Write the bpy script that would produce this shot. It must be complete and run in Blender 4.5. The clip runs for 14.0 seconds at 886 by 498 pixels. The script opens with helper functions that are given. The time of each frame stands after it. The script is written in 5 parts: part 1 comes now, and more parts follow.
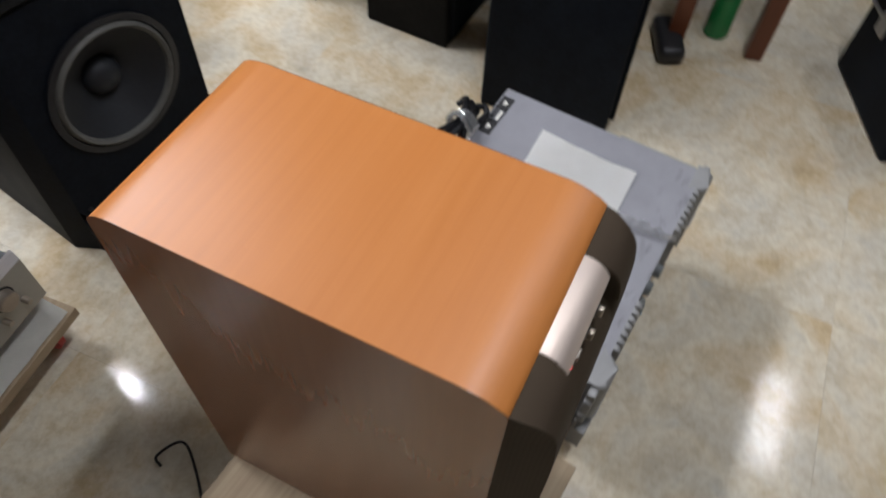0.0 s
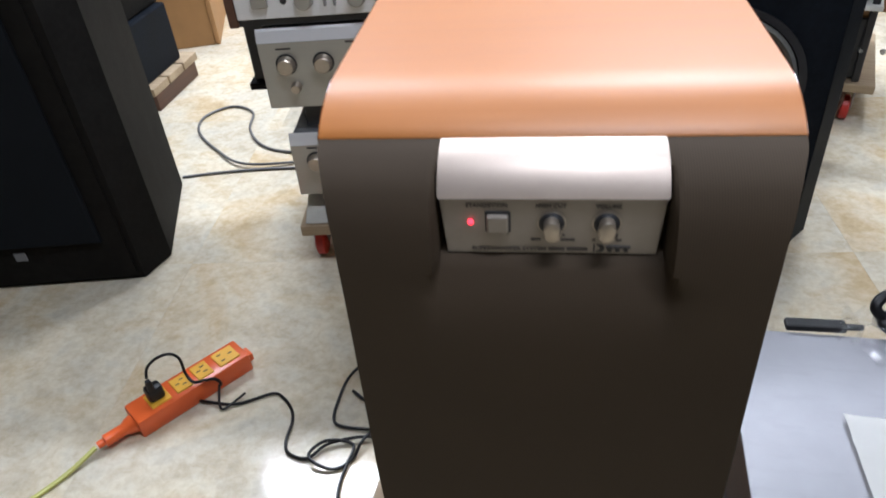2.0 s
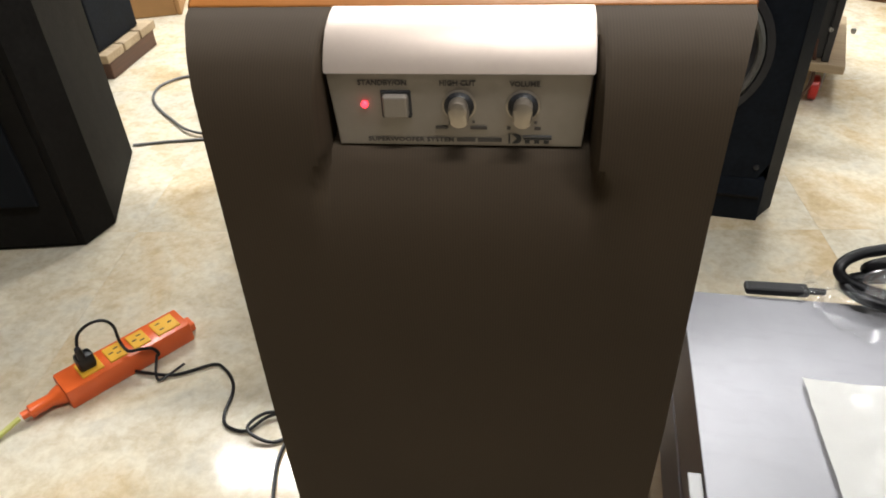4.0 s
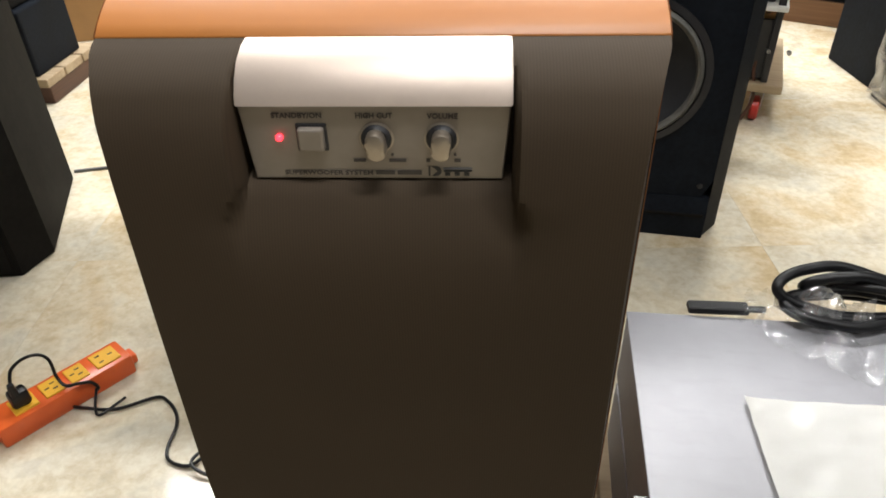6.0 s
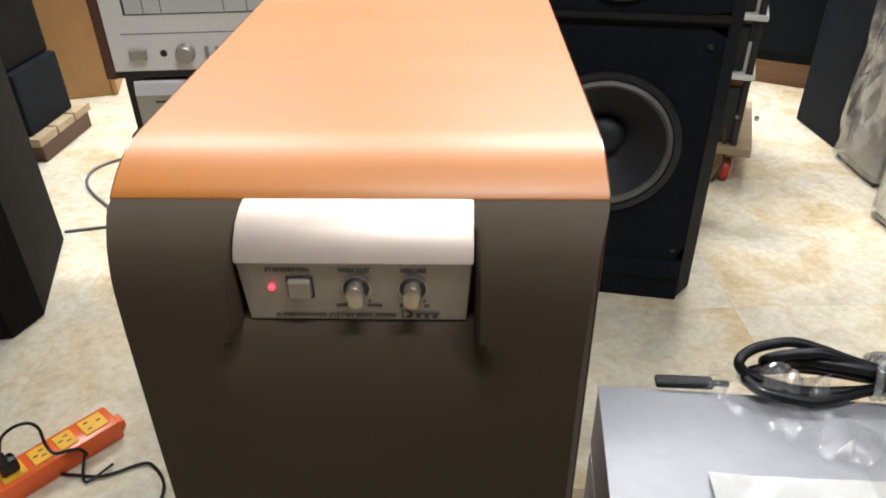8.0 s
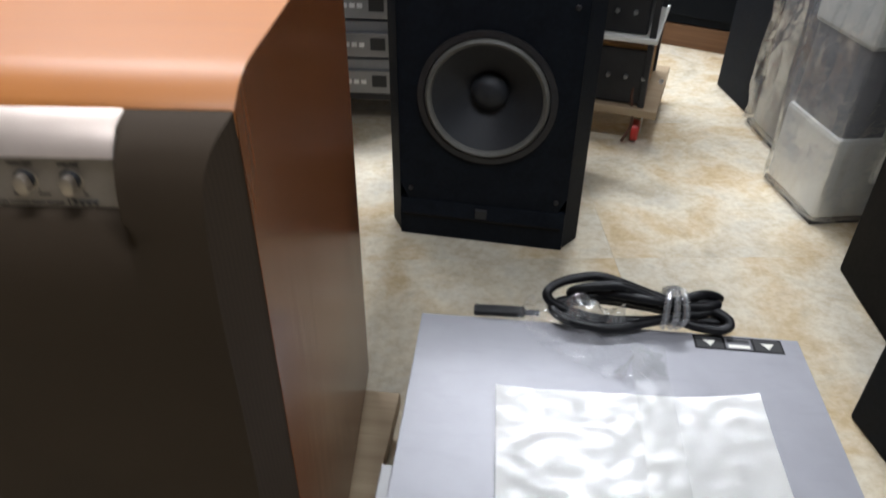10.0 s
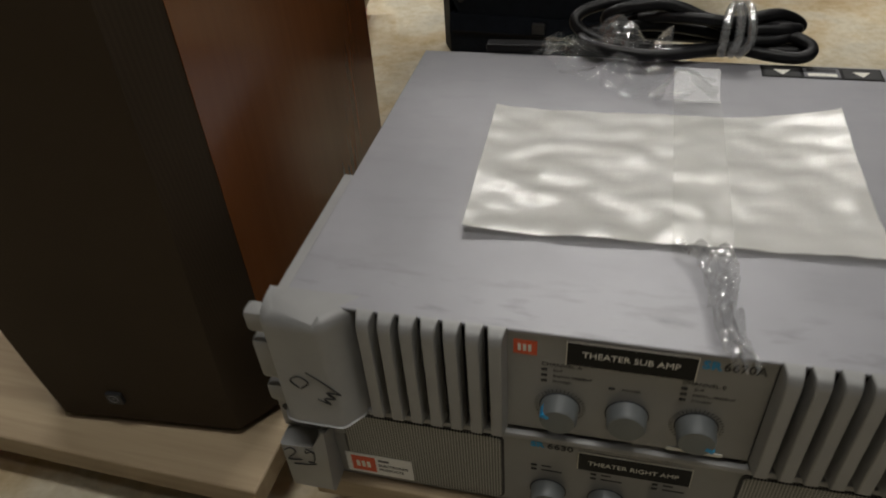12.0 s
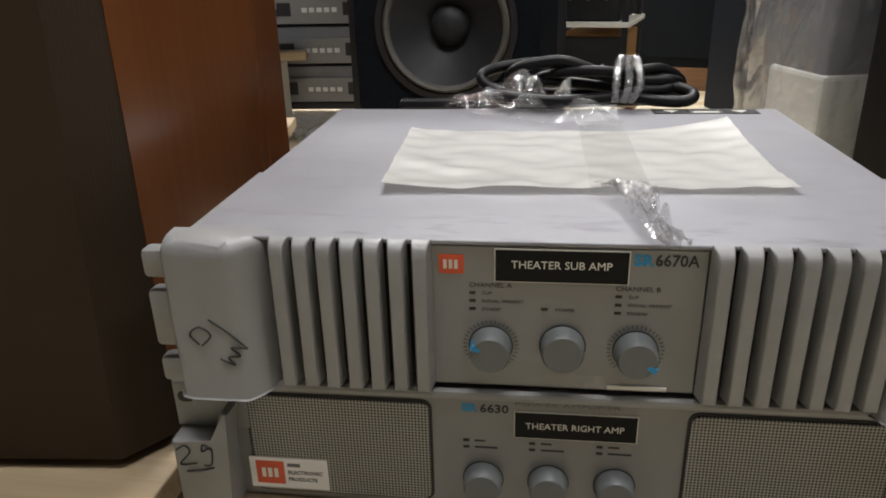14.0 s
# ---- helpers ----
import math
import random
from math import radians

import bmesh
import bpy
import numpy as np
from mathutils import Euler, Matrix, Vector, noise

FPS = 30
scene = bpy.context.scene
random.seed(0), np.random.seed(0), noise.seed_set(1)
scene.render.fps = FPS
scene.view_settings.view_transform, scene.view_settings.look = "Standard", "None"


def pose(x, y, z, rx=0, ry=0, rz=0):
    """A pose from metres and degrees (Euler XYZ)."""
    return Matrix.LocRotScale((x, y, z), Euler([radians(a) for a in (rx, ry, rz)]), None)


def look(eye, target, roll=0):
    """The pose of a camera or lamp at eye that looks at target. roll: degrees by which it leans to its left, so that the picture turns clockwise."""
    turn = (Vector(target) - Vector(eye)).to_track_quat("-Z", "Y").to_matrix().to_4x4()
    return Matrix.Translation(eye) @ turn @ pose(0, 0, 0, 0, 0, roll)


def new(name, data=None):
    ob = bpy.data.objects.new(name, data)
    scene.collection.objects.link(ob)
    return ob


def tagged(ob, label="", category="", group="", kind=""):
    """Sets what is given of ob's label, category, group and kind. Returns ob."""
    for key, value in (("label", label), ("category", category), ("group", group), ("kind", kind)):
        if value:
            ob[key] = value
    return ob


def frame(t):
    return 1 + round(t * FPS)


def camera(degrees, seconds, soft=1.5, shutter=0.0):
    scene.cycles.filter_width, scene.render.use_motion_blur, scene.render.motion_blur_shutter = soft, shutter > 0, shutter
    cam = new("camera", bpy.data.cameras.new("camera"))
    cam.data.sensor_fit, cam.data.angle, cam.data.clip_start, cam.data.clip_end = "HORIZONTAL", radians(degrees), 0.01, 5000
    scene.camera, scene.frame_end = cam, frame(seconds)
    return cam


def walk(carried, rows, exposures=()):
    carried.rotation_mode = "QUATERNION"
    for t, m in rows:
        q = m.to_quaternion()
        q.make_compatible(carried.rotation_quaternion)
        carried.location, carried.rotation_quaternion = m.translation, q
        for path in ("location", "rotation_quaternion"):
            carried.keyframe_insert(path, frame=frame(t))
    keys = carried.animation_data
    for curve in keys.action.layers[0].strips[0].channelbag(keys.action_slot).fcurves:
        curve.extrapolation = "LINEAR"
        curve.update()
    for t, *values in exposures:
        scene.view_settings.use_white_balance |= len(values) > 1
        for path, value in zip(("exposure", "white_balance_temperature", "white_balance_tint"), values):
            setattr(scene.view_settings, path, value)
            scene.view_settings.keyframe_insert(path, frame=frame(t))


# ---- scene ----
cam = camera(63.3, 14.0, 1.8, 0.4)
PATH = [
    (0, (-0.705, -0.03, 1.187), (0.288, 0.55, -0.449), 3.1),
    (0.3, (-0.663, -0.129, 1.187), (0.277, 0.772, -0.331), 2.1),
    (0.5, (-0.624, -0.208, 1.192), (0.126, 0.944, -0.26), 3.3),
    (0.6, (-0.606, -0.226, 1.192), (0.111, 0.954, -0.255), 5.2),
    (0.9, (-0.548, -0.259, 1.156), (-0.072, 1.059, -0.271), 4.8),
    (1, (-0.516, -0.261, 1.127), (-0.135, 1.14, -0.248), 5.8),
    (1.2, (-0.455, -0.265, 1.075), (-0.432, 1.175, -0.312), 2.3),
    (1.5, (-0.4, -0.253, 0.985), (-0.54, 1.225, -0.355), -0.1),
    (1.8, (-0.369, -0.264, 0.882), (-0.788, 1.263, -0.34), -4.6),
    (2, (-0.355, -0.264, 0.844), (-0.807, 1.275, -0.351), -5.2),
    (4.3, (-0.328, -0.239, 0.772), (-0.693, 1.307, -0.443), -2.1),
    (4.5, (-0.328, -0.237, 0.769), (-0.674, 1.303, -0.46), -1.7),
    (5, (-0.321, -0.23, 0.775), (-0.627, 1.337, -0.43), -1.7),
    (5.5, (-0.315, -0.231, 0.778), (-0.617, 1.358, -0.399), -1.8),
    (6, (-0.315, -0.23, 0.777), (-0.595, 1.368, -0.393), -1.5),
    (6.5, (-0.314, -0.231, 0.778), (-0.594, 1.372, -0.385), -0.9),
    (7, (-0.313, -0.233, 0.785), (-0.585, 1.386, -0.357), -1.5),
    (7.2, (-0.313, -0.232, 0.791), (-0.575, 1.403, -0.332), -1.4),
    (9.3, (-0.194, -0.284, 0.898), (-0.431, 1.391, -0.17), -0.3),
    (9.5, (-0.164, -0.293, 0.881), (-0.363, 1.367, -0.217), -0.0),
    (9.7, (-0.149, -0.295, 0.875), (-0.345, 1.344, -0.253), -1.0),
    (10, (-0.109, -0.297, 0.848), (-0.326, 1.323, -0.305), 0.7),
    (10.5, (-0.048, -0.291, 0.792), (-0.41, 1.178, -0.517), -2.0),
    (11, (-0.022, -0.29, 0.726), (-0.339, 1.134, -0.642), -2.5),
    (11.5, (-0.022, -0.273, 0.693), (-0.334, 1.125, -0.703), -2.7),
    (12, (0.004, -0.301, 0.581), (-0.49, 1.172, -0.679), -4.6),
    (12.5, (-0.005, -0.307, 0.429), (-0.392, 1.438, -0.468), -2.3),
    (13, (0.005, -0.348, 0.42), (-0.338, 1.456, -0.372), -4.7),
    (13.5, (0.007, -0.378, 0.413), (-0.308, 1.443, -0.351), -1.9),
    (14, (0.01, -0.38, 0.413), (-0.297, 1.455, -0.321), -1.4),
]
EXPOSURES = [(0, -0.25, 6100, 14), (0.5, 0.03, 5500, 8), (1, -0.1, 5900, 8), (1.5, -0.36, 5800, 12), (2, 0.28, 5700, 12), (2.2, 0.35, 5700, 12), (4.3, 0.52, 6600, 10), (7.2, 0.52, 6600, 10), (9.3, 0.3, 5850, 12), (10, 0.1, 6000, 12), (10.5, -0.1, 6300, 12), (11, -0.72, 6900, 10), (12, -0.75, 6900, 10), (12.5, -0.4, 6600, 10), (13, 0.0, 6600, 12), (14, 0.32, 6600, 12)]
walk(cam, [(t, look(eye, target, roll)) for t, eye, target, roll in PATH], EXPOSURES)

# ---- light ----
world = bpy.data.worlds.new("room_world")
world.use_nodes = True
world.node_tree.nodes["Background"].inputs[0].default_value = (0.9, 0.95, 1.0, 1)
world.node_tree.nodes["Background"].inputs[1].default_value = 0.05
scene.world = world


# ---- materials ----
def mat(name, color, rough=0.5, metal=0.0, scale=30.0, vary=0.15, bump=0.0, stretch=(1, 1, 1), spec=0.5, fine=0.0, coat=0.0, dirt=None, depth=0.001, specks=0.0):
    """A surface with broad and fine variation of colour and gloss, and a fine relief."""
    m = bpy.data.materials.new(name)
    m.use_nodes = True
    nt = m.node_tree
    N, L = nt.nodes, nt.links
    b = N["Principled BSDF"]
    b.inputs["Metallic"].default_value = metal
    b.inputs["Specular IOR Level"].default_value = spec
    b.inputs["Coat Weight"].default_value, b.inputs["Coat Roughness"].default_value = coat, 0.2
    co = N.new("ShaderNodeTexCoord")
    mp = N.new("ShaderNodeMapping")
    mp.inputs["Scale"].default_value = stretch
    L.new(co.outputs["Object"], mp.inputs[0])
    n1 = N.new("ShaderNodeTexNoise")
    n1.inputs["Scale"].default_value, n1.inputs["Detail"].default_value = scale, 6
    L.new(mp.outputs[0], n1.inputs["Vector"])
    n2 = N.new("ShaderNodeTexNoise")
    n2.inputs["Scale"].default_value, n2.inputs["Detail"].default_value = scale * 0.17, 3
    L.new(mp.outputs[0], n2.inputs["Vector"])
    add = N.new("ShaderNodeMath")
    add.operation = "ADD"
    L.new(n1.outputs[0], add.inputs[0])
    L.new(n2.outputs[0], add.inputs[1])
    ramp = N.new("ShaderNodeMapRange")
    ramp.inputs[1].default_value, ramp.inputs[2].default_value = 0.6, 1.4
    L.new(add.outputs[0], ramp.inputs[0])
    mix = N.new("ShaderNodeMix")
    mix.data_type = "RGBA"
    lo = dirt if dirt else tuple(c * (1 - vary) for c in color)
    mix.inputs[6].default_value = (*lo, 1)
    mix.inputs[7].default_value = (*[min(1, c * (1 + vary)) for c in color], 1)
    L.new(ramp.outputs[0], mix.inputs[0])
    out = mix.outputs[2]
    if specks:
        n4 = N.new("ShaderNodeTexNoise")
        n4.inputs["Scale"].default_value, n4.inputs["Detail"].default_value = 120, 9
        m4 = N.new("ShaderNodeMapping")
        m4.inputs["Scale"].default_value = (0.2, 0.7, 0.7)
        L.new(co.outputs["Object"], m4.inputs[0])
        L.new(m4.outputs[0], n4.inputs["Vector"])
        cut = N.new("ShaderNodeMapRange")
        cut.inputs[1].default_value, cut.inputs[2].default_value = 0.54, 0.72
        L.new(n4.outputs[0], cut.inputs[0])
        # hand and cable scuffs along the front rim, few elsewhere
        xyz = N.new("ShaderNodeSeparateXYZ")
        L.new(co.outputs["Object"], xyz.inputs[0])
        rim = N.new("ShaderNodeMapRange")
        rim.inputs[1].default_value, rim.inputs[2].default_value = 0.012, 0.06
        rim.inputs[3].default_value, rim.inputs[4].default_value = specks, specks * 0.12
        L.new(xyz.outputs[1], rim.inputs[0])
        L.new(rim.outputs[0], cut.inputs[4])
        sm = N.new("ShaderNodeMix")
        sm.data_type = "RGBA"
        sm.inputs[7].default_value = (*[c * 0.45 for c in color], 1)
        L.new(cut.outputs[0], sm.inputs[0])
        L.new(out, sm.inputs[6])
        out = sm.outputs[2]
    L.new(out, b.inputs["Base Color"])
    rr = N.new("ShaderNodeMapRange")
    rr.inputs[3].default_value, rr.inputs[4].default_value = max(0.03, rough - 0.08), min(1, rough + 0.08)
    L.new(n2.outputs[0], rr.inputs[0])
    L.new(rr.outputs[0], b.inputs["Roughness"])
    if bump or fine:
        bp = N.new("ShaderNodeBump")
        bp.inputs["Strength"].default_value, bp.inputs["Distance"].default_value = max(bump, fine), depth
        if fine:
            n3 = N.new("ShaderNodeTexNoise")
            n3.inputs["Scale"].default_value = 900
            L.new(co.outputs["Object"], n3.inputs["Vector"])
            L.new(n3.outputs[0], bp.inputs["Height"])
        else:
            L.new(n1.outputs[0], bp.inputs["Height"])
        L.new(bp.outputs[0], b.inputs["Normal"])
    return m


def glow(name, color, power):
    m = bpy.data.materials.new(name)
    m.use_nodes = True
    b = m.node_tree.nodes["Principled BSDF"]
    b.inputs["Base Color"].default_value = (*color, 1)
    b.inputs["Emission Color"].default_value = (*color, 1)
    b.inputs["Emission Strength"].default_value = power
    return m


def film_mat(name, clear=0.8, tint=(1, 1, 1), gloss=0.12, scale=60, relief=0.9, edge=1.0):
    """Thin clear plastic: mostly see-through, with a crumpled gloss."""
    m = bpy.data.materials.new(name)
    m.use_nodes = True
    nt = m.node_tree
    N, L = nt.nodes, nt.links
    N.remove(N["Principled BSDF"])
    t, g, d = N.new("ShaderNodeBsdfTransparent"), N.new("ShaderNodeBsdfGlossy"), N.new("ShaderNodeBsdfDiffuse")
    t.inputs[0].default_value = (*tint, 1)
    g.inputs["Roughness"].default_value = gloss
    d.inputs[0].default_value = (0.8, 0.82, 0.84, 1)
    co = N.new("ShaderNodeTexCoord")
    n = N.new("ShaderNodeTexNoise")
    n.inputs["Scale"].default_value, n.inputs["Detail"].default_value = scale, 5
    L.new(co.outputs["Object"], n.inputs["Vector"])
    bp = N.new("ShaderNodeBump")
    bp.inputs["Strength"].default_value, bp.inputs["Distance"].default_value = relief, 0.004
    L.new(n.outputs[0], bp.inputs["Height"])
    L.new(bp.outputs[0], g.inputs["Normal"])
    lw = N.new("ShaderNodeLayerWeight")
    lw.inputs["Blend"].default_value = 0.22
    L.new(bp.outputs[0], lw.inputs["Normal"])
    gd = N.new("ShaderNodeMixShader")
    gd.inputs[0].default_value = (1 - clear) * 0.7
    L.new(t.outputs[0], gd.inputs[1])
    L.new(d.outputs[0], gd.inputs[2])
    ad = N.new("ShaderNodeMath")
    ad.operation = "ADD"
    ad.use_clamp = True
    ad.inputs[1].default_value = 1 - clear
    fr = N.new("ShaderNodeMath")
    fr.operation = "MULTIPLY"
    fr.inputs[1].default_value = edge
    L.new(lw.outputs[1], fr.inputs[0])
    L.new(fr.outputs[0], ad.inputs[0])
    mx = N.new("ShaderNodeMixShader")
    L.new(ad.outputs[0], mx.inputs[0])
    L.new(gd.outputs[0], mx.inputs[1])
    L.new(g.outputs[0], mx.inputs[2])
    L.new(mx.outputs[0], N["Material Output"].inputs[0])
    return m


def floor_mat():
    """Sheet vinyl printed as sandy, cloudy stone in beige, ochre and grey."""
    m = bpy.data.materials.new("stone_print_vinyl")
    m.use_nodes = True
    nt = m.node_tree
    N, L = nt.nodes, nt.links
    b = N["Principled BSDF"]
    geo = N.new("ShaderNodeNewGeometry")
    oi = N.new("ShaderNodeObjectInfo")
    off = N.new("ShaderNodeVectorMath")
    off.operation = "SCALE"
    off.inputs["Scale"].default_value = 7.0
    comb = N.new("ShaderNodeCombineXYZ")
    L.new(oi.outputs["Random"], comb.inputs[0])
    L.new(oi.outputs["Random"], comb.inputs[1])
    L.new(comb.outputs[0], off.inputs[0])
    pos = N.new("ShaderNodeVectorMath")
    L.new(geo.outputs["Position"], pos.inputs[0])
    L.new(off.outputs[0], pos.inputs[1])

    def tex(scale, detail, dist=0.0, rough=0.55):
        n = N.new("ShaderNodeTexNoise")
        n.inputs["Scale"].default_value, n.inputs["Detail"].default_value = scale, detail
        n.inputs["Distortion"].default_value, n.inputs["Roughness"].default_value = dist, rough
        L.new(pos.outputs[0], n.inputs["Vector"])
        return n

    big, mid, small = tex(5.0, 5, 0.8), tex(15, 9, 0.25, 0.66), tex(70, 5, 0.3, 0.6)
    r1 = N.new("ShaderNodeValToRGB")
    e = r1.color_ramp.elements
    e[0].position, e[0].color = 0.38, (0.52, 0.49, 0.41, 1)
    e[1].position, e[1].color = 0.62, (0.55, 0.4, 0.21, 1)
    k = e.new(0.5)
    k.color = (0.66, 0.595, 0.455, 1)
    L.new(big.outputs[0], r1.inputs[0])
    r2 = N.new("ShaderNodeValToRGB")
    e = r2.color_ramp.elements
    e[0].position, e[0].color = 0.3, (0.44, 0.375, 0.27, 1)
    e[1].position, e[1].color = 0.7, (0.56, 0.53, 0.45, 1)
    e.new(0.43).color = (0.6, 0.51, 0.355, 1)
    e.new(0.55).color = (0.74, 0.685, 0.55, 1)
    L.new(mid.outputs[0], r2.inputs[0])
    mx = N.new("ShaderNodeMix")
    mx.data_type = "RGBA"
    mx.inputs[0].default_value = 0.5
    L.new(r1.outputs[0], mx.inputs[6])
    L.new(r2.outputs[0], mx.inputs[7])
    r3 = N.new("ShaderNodeValToRGB")
    e = r3.color_ramp.elements
    e[0].position, e[0].color = 0.36, (0.82, 0.78, 0.71, 1)
    e[1].position, e[1].color = 0.6, (1, 1, 1, 1)
    L.new(small.outputs[0], r3.inputs[0])
    mu = N.new("ShaderNodeMix")
    mu.data_type, mu.blend_type = "RGBA", "MULTIPLY"
    mu.inputs[0].default_value = 0.65
    L.new(mx.outputs[2], mu.inputs[6])
    L.new(r3.outputs[0], mu.inputs[7])
    L.new(mu.outputs[2], b.inputs["Base Color"])
    rr = N.new("ShaderNodeMapRange")
    rr.inputs[3].default_value, rr.inputs[4].default_value = 0.07, 0.13
    b.inputs["Specular IOR Level"].default_value = 0.22
    L.new(mid.outputs[0], rr.inputs[0])
    L.new(rr.outputs[0], b.inputs["Roughness"])
    bp = N.new("ShaderNodeBump")
    bp.inputs["Strength"].default_value, bp.inputs["Distance"].default_value = 0.05, 0.001
    L.new(mid.outputs[0], bp.inputs["Height"])
    L.new(bp.outputs[0], b.inputs["Normal"])
    return m


def wood_mat(name, dark, light, along="X", rough=0.32, scale=1.0, spec=0.5):
    """Veneer with long fine grain along one axis."""
    m = bpy.data.materials.new(name)
    m.use_nodes = True
    nt = m.node_tree
    N, L = nt.nodes, nt.links
    b = N["Principled BSDF"]
    b.inputs["Specular IOR Level"].default_value = spec
    co = N.new("ShaderNodeTexCoord")
    mp = N.new("ShaderNodeMapping")
    s = {"X": (2, 40, 40), "Y": (40, 2, 40), "Z": (40, 40, 2)}[along]
    mp.inputs["Scale"].default_value = [v * scale for v in s]
    L.new(co.outputs["Object"], mp.inputs[0])
    n1 = N.new("ShaderNodeTexNoise")
    n1.inputs["Scale"].default_value, n1.inputs["Detail"].default_value, n1.inputs["Distortion"].default_value = 3.0, 7, 0.4
    L.new(mp.outputs[0], n1.inputs["Vector"])
    n2 = N.new("ShaderNodeTexNoise")
    n2.inputs["Scale"].default_value, n2.inputs["Detail"].default_value = 0.35, 3
    L.new(mp.outputs[0], n2.inputs["Vector"])
    av = N.new("ShaderNodeMix")
    av.inputs[0].default_value = 0.55
    L.new(n1.outputs[0], av.inputs[2])
    L.new(n2.outputs[0], av.inputs[3])
    r = N.new("ShaderNodeValToRGB")
    e = r.color_ramp.elements
    e[0].position, e[0].color = 0.32, (*dark, 1)
    e[1].position, e[1].color = 0.66, (*light, 1)
    L.new(av.outputs[0], r.inputs[0])
    L.new(r.outputs[0], b.inputs["Base Color"])
    rr = N.new("ShaderNodeMapRange")
    rr.inputs[3].default_value, rr.inputs[4].default_value = rough - 0.05, rough + 0.07
    L.new(n1.outputs[0], rr.inputs[0])
    L.new(rr.outputs[0], b.inputs["Roughness"])
    bp = N.new("ShaderNodeBump")
    bp.inputs["Strength"].default_value, bp.inputs["Distance"].default_value = 0.06, 0.0004
    L.new(n1.outputs[0], bp.inputs["Height"])
    L.new(bp.outputs[0], b.inputs["Normal"])
    return m


def weave_mat(name, dark, light, fx, fz, rough=0.8, metal=0.0, cut=0.35, spec=0.5, relief=0.4):
    """Rows of holes or threads: fx and fz a metre, across and up."""
    m = bpy.data.materials.new(name)
    m.use_nodes = True
    nt = m.node_tree
    N, L = nt.nodes, nt.links
    b = N["Principled BSDF"]
    b.inputs["Roughness"].default_value, b.inputs["Metallic"].default_value = rough, metal
    b.inputs["Specular IOR Level"].default_value = spec
    co = N.new("ShaderNodeTexCoord")
    sp = N.new("ShaderNodeSeparateXYZ")
    L.new(co.outputs["Object"], sp.inputs[0])

    def wave(out, f):
        a = N.new("ShaderNodeMath")
        a.operation = "MULTIPLY"
        a.inputs[1].default_value = f * 2 * math.pi
        L.new(out, a.inputs[0])
        c = N.new("ShaderNodeMath")
        c.operation = "SINE"
        L.new(a.outputs[0], c.inputs[0])
        return c

    w1, w2 = wave(sp.outputs[0], fx), wave(sp.outputs[2], fz)
    ad = N.new("ShaderNodeMath")
    L.new(w1.outputs[0], ad.inputs[0])
    L.new(w2.outputs[0], ad.inputs[1])
    mr = N.new("ShaderNodeMapRange")
    mr.inputs[1].default_value, mr.inputs[2].default_value = cut - 0.5, cut + 0.5
    L.new(ad.outputs[0], mr.inputs[0])
    no = N.new("ShaderNodeTexNoise")
    no.inputs["Scale"].default_value = 9
    L.new(co.outputs["Object"], no.inputs["Vector"])
    mx = N.new("ShaderNodeMix")
    mx.data_type = "RGBA"
    mx.inputs[6].default_value, mx.inputs[7].default_value = (*light, 1), (*dark, 1)
    L.new(mr.outputs[0], mx.inputs[0])
    mu = N.new("ShaderNodeMix")
    mu.data_type, mu.blend_type = "RGBA", "MULTIPLY"
    mu.inputs[0].default_value = 0.35
    L.new(mx.outputs[2], mu.inputs[6])
    L.new(no.outputs[0], mu.inputs[7])
    L.new(mu.outputs[2], b.inputs["Base Color"])
    bp = N.new("ShaderNodeBump")
    bp.inputs["Strength"].default_value, bp.inputs["Distance"].default_value = relief, 0.0006
    L.new(mr.outputs[0], bp.inputs["Height"])
    bp.invert = True
    L.new(bp.outputs[0], b.inputs["Normal"])
    return m


M_FLOOR = floor_mat()
M_SEAM = mat("floor_joint", (0.42, 0.38, 0.3), 0.7)
# wall and ceiling greys are set dark to cut the bounced light
M_WALL = mat("wall_low_bounce", (0.16, 0.155, 0.145), 0.8, scale=8, vary=0.08, fine=0.3)
M_CEIL = mat("ceiling_board", (0.32, 0.32, 0.315), 0.9, scale=10, vary=0.05, fine=0.3)
M_LAMP = glow("lamp_tube_white", (0.93, 0.98, 1.0), 20.0)
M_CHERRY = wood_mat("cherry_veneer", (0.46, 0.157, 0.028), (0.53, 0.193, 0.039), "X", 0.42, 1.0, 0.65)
# same cherry veneer, darkened to paint in the shade on the sides
M_CHERRY_SHADE = wood_mat("cherry_veneer_shade", (0.155, 0.05, 0.013), (0.185, 0.062, 0.017), "Z", 0.22, 1.0, 0.45)
M_CLOTH = weave_mat("brown_grille_cloth", (0.058, 0.041, 0.0255), (0.066, 0.0465, 0.029), 820, 0.0, 0.8, cut=0.1, spec=0.2, relief=0.04)
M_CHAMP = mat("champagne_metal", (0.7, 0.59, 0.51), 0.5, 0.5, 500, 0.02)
# base colour lowered to stand in for the dark room side it reflects
M_CHAMP2 = mat("champagne_plate_dim", (0.29, 0.255, 0.22), 0.45, 0.4, 200, 0.06)
M_KNOB = mat("brushed_knob", (0.42, 0.365, 0.3), 0.36, 0.8, 300, 0.08)
M_BLACK = mat("black_plastic", (0.018, 0.018, 0.02), 0.45, scale=60, vary=0.3, fine=0.15)
M_RUBBER = mat("black_cable_rubber", (0.006, 0.006, 0.007), 0.42, spec=0.35, scale=80, vary=0.3)
M_BLACKBOX = mat("black_textured_paint", (0.0075, 0.0098, 0.014), 0.6, spec=0.1, scale=120, vary=0.4, bump=0.3)
M_BLACKBOX2 = mat("charcoal_vinyl", (0.011, 0.0102, 0.0092), 0.65, spec=0.06, scale=90, vary=0.35, bump=0.25)
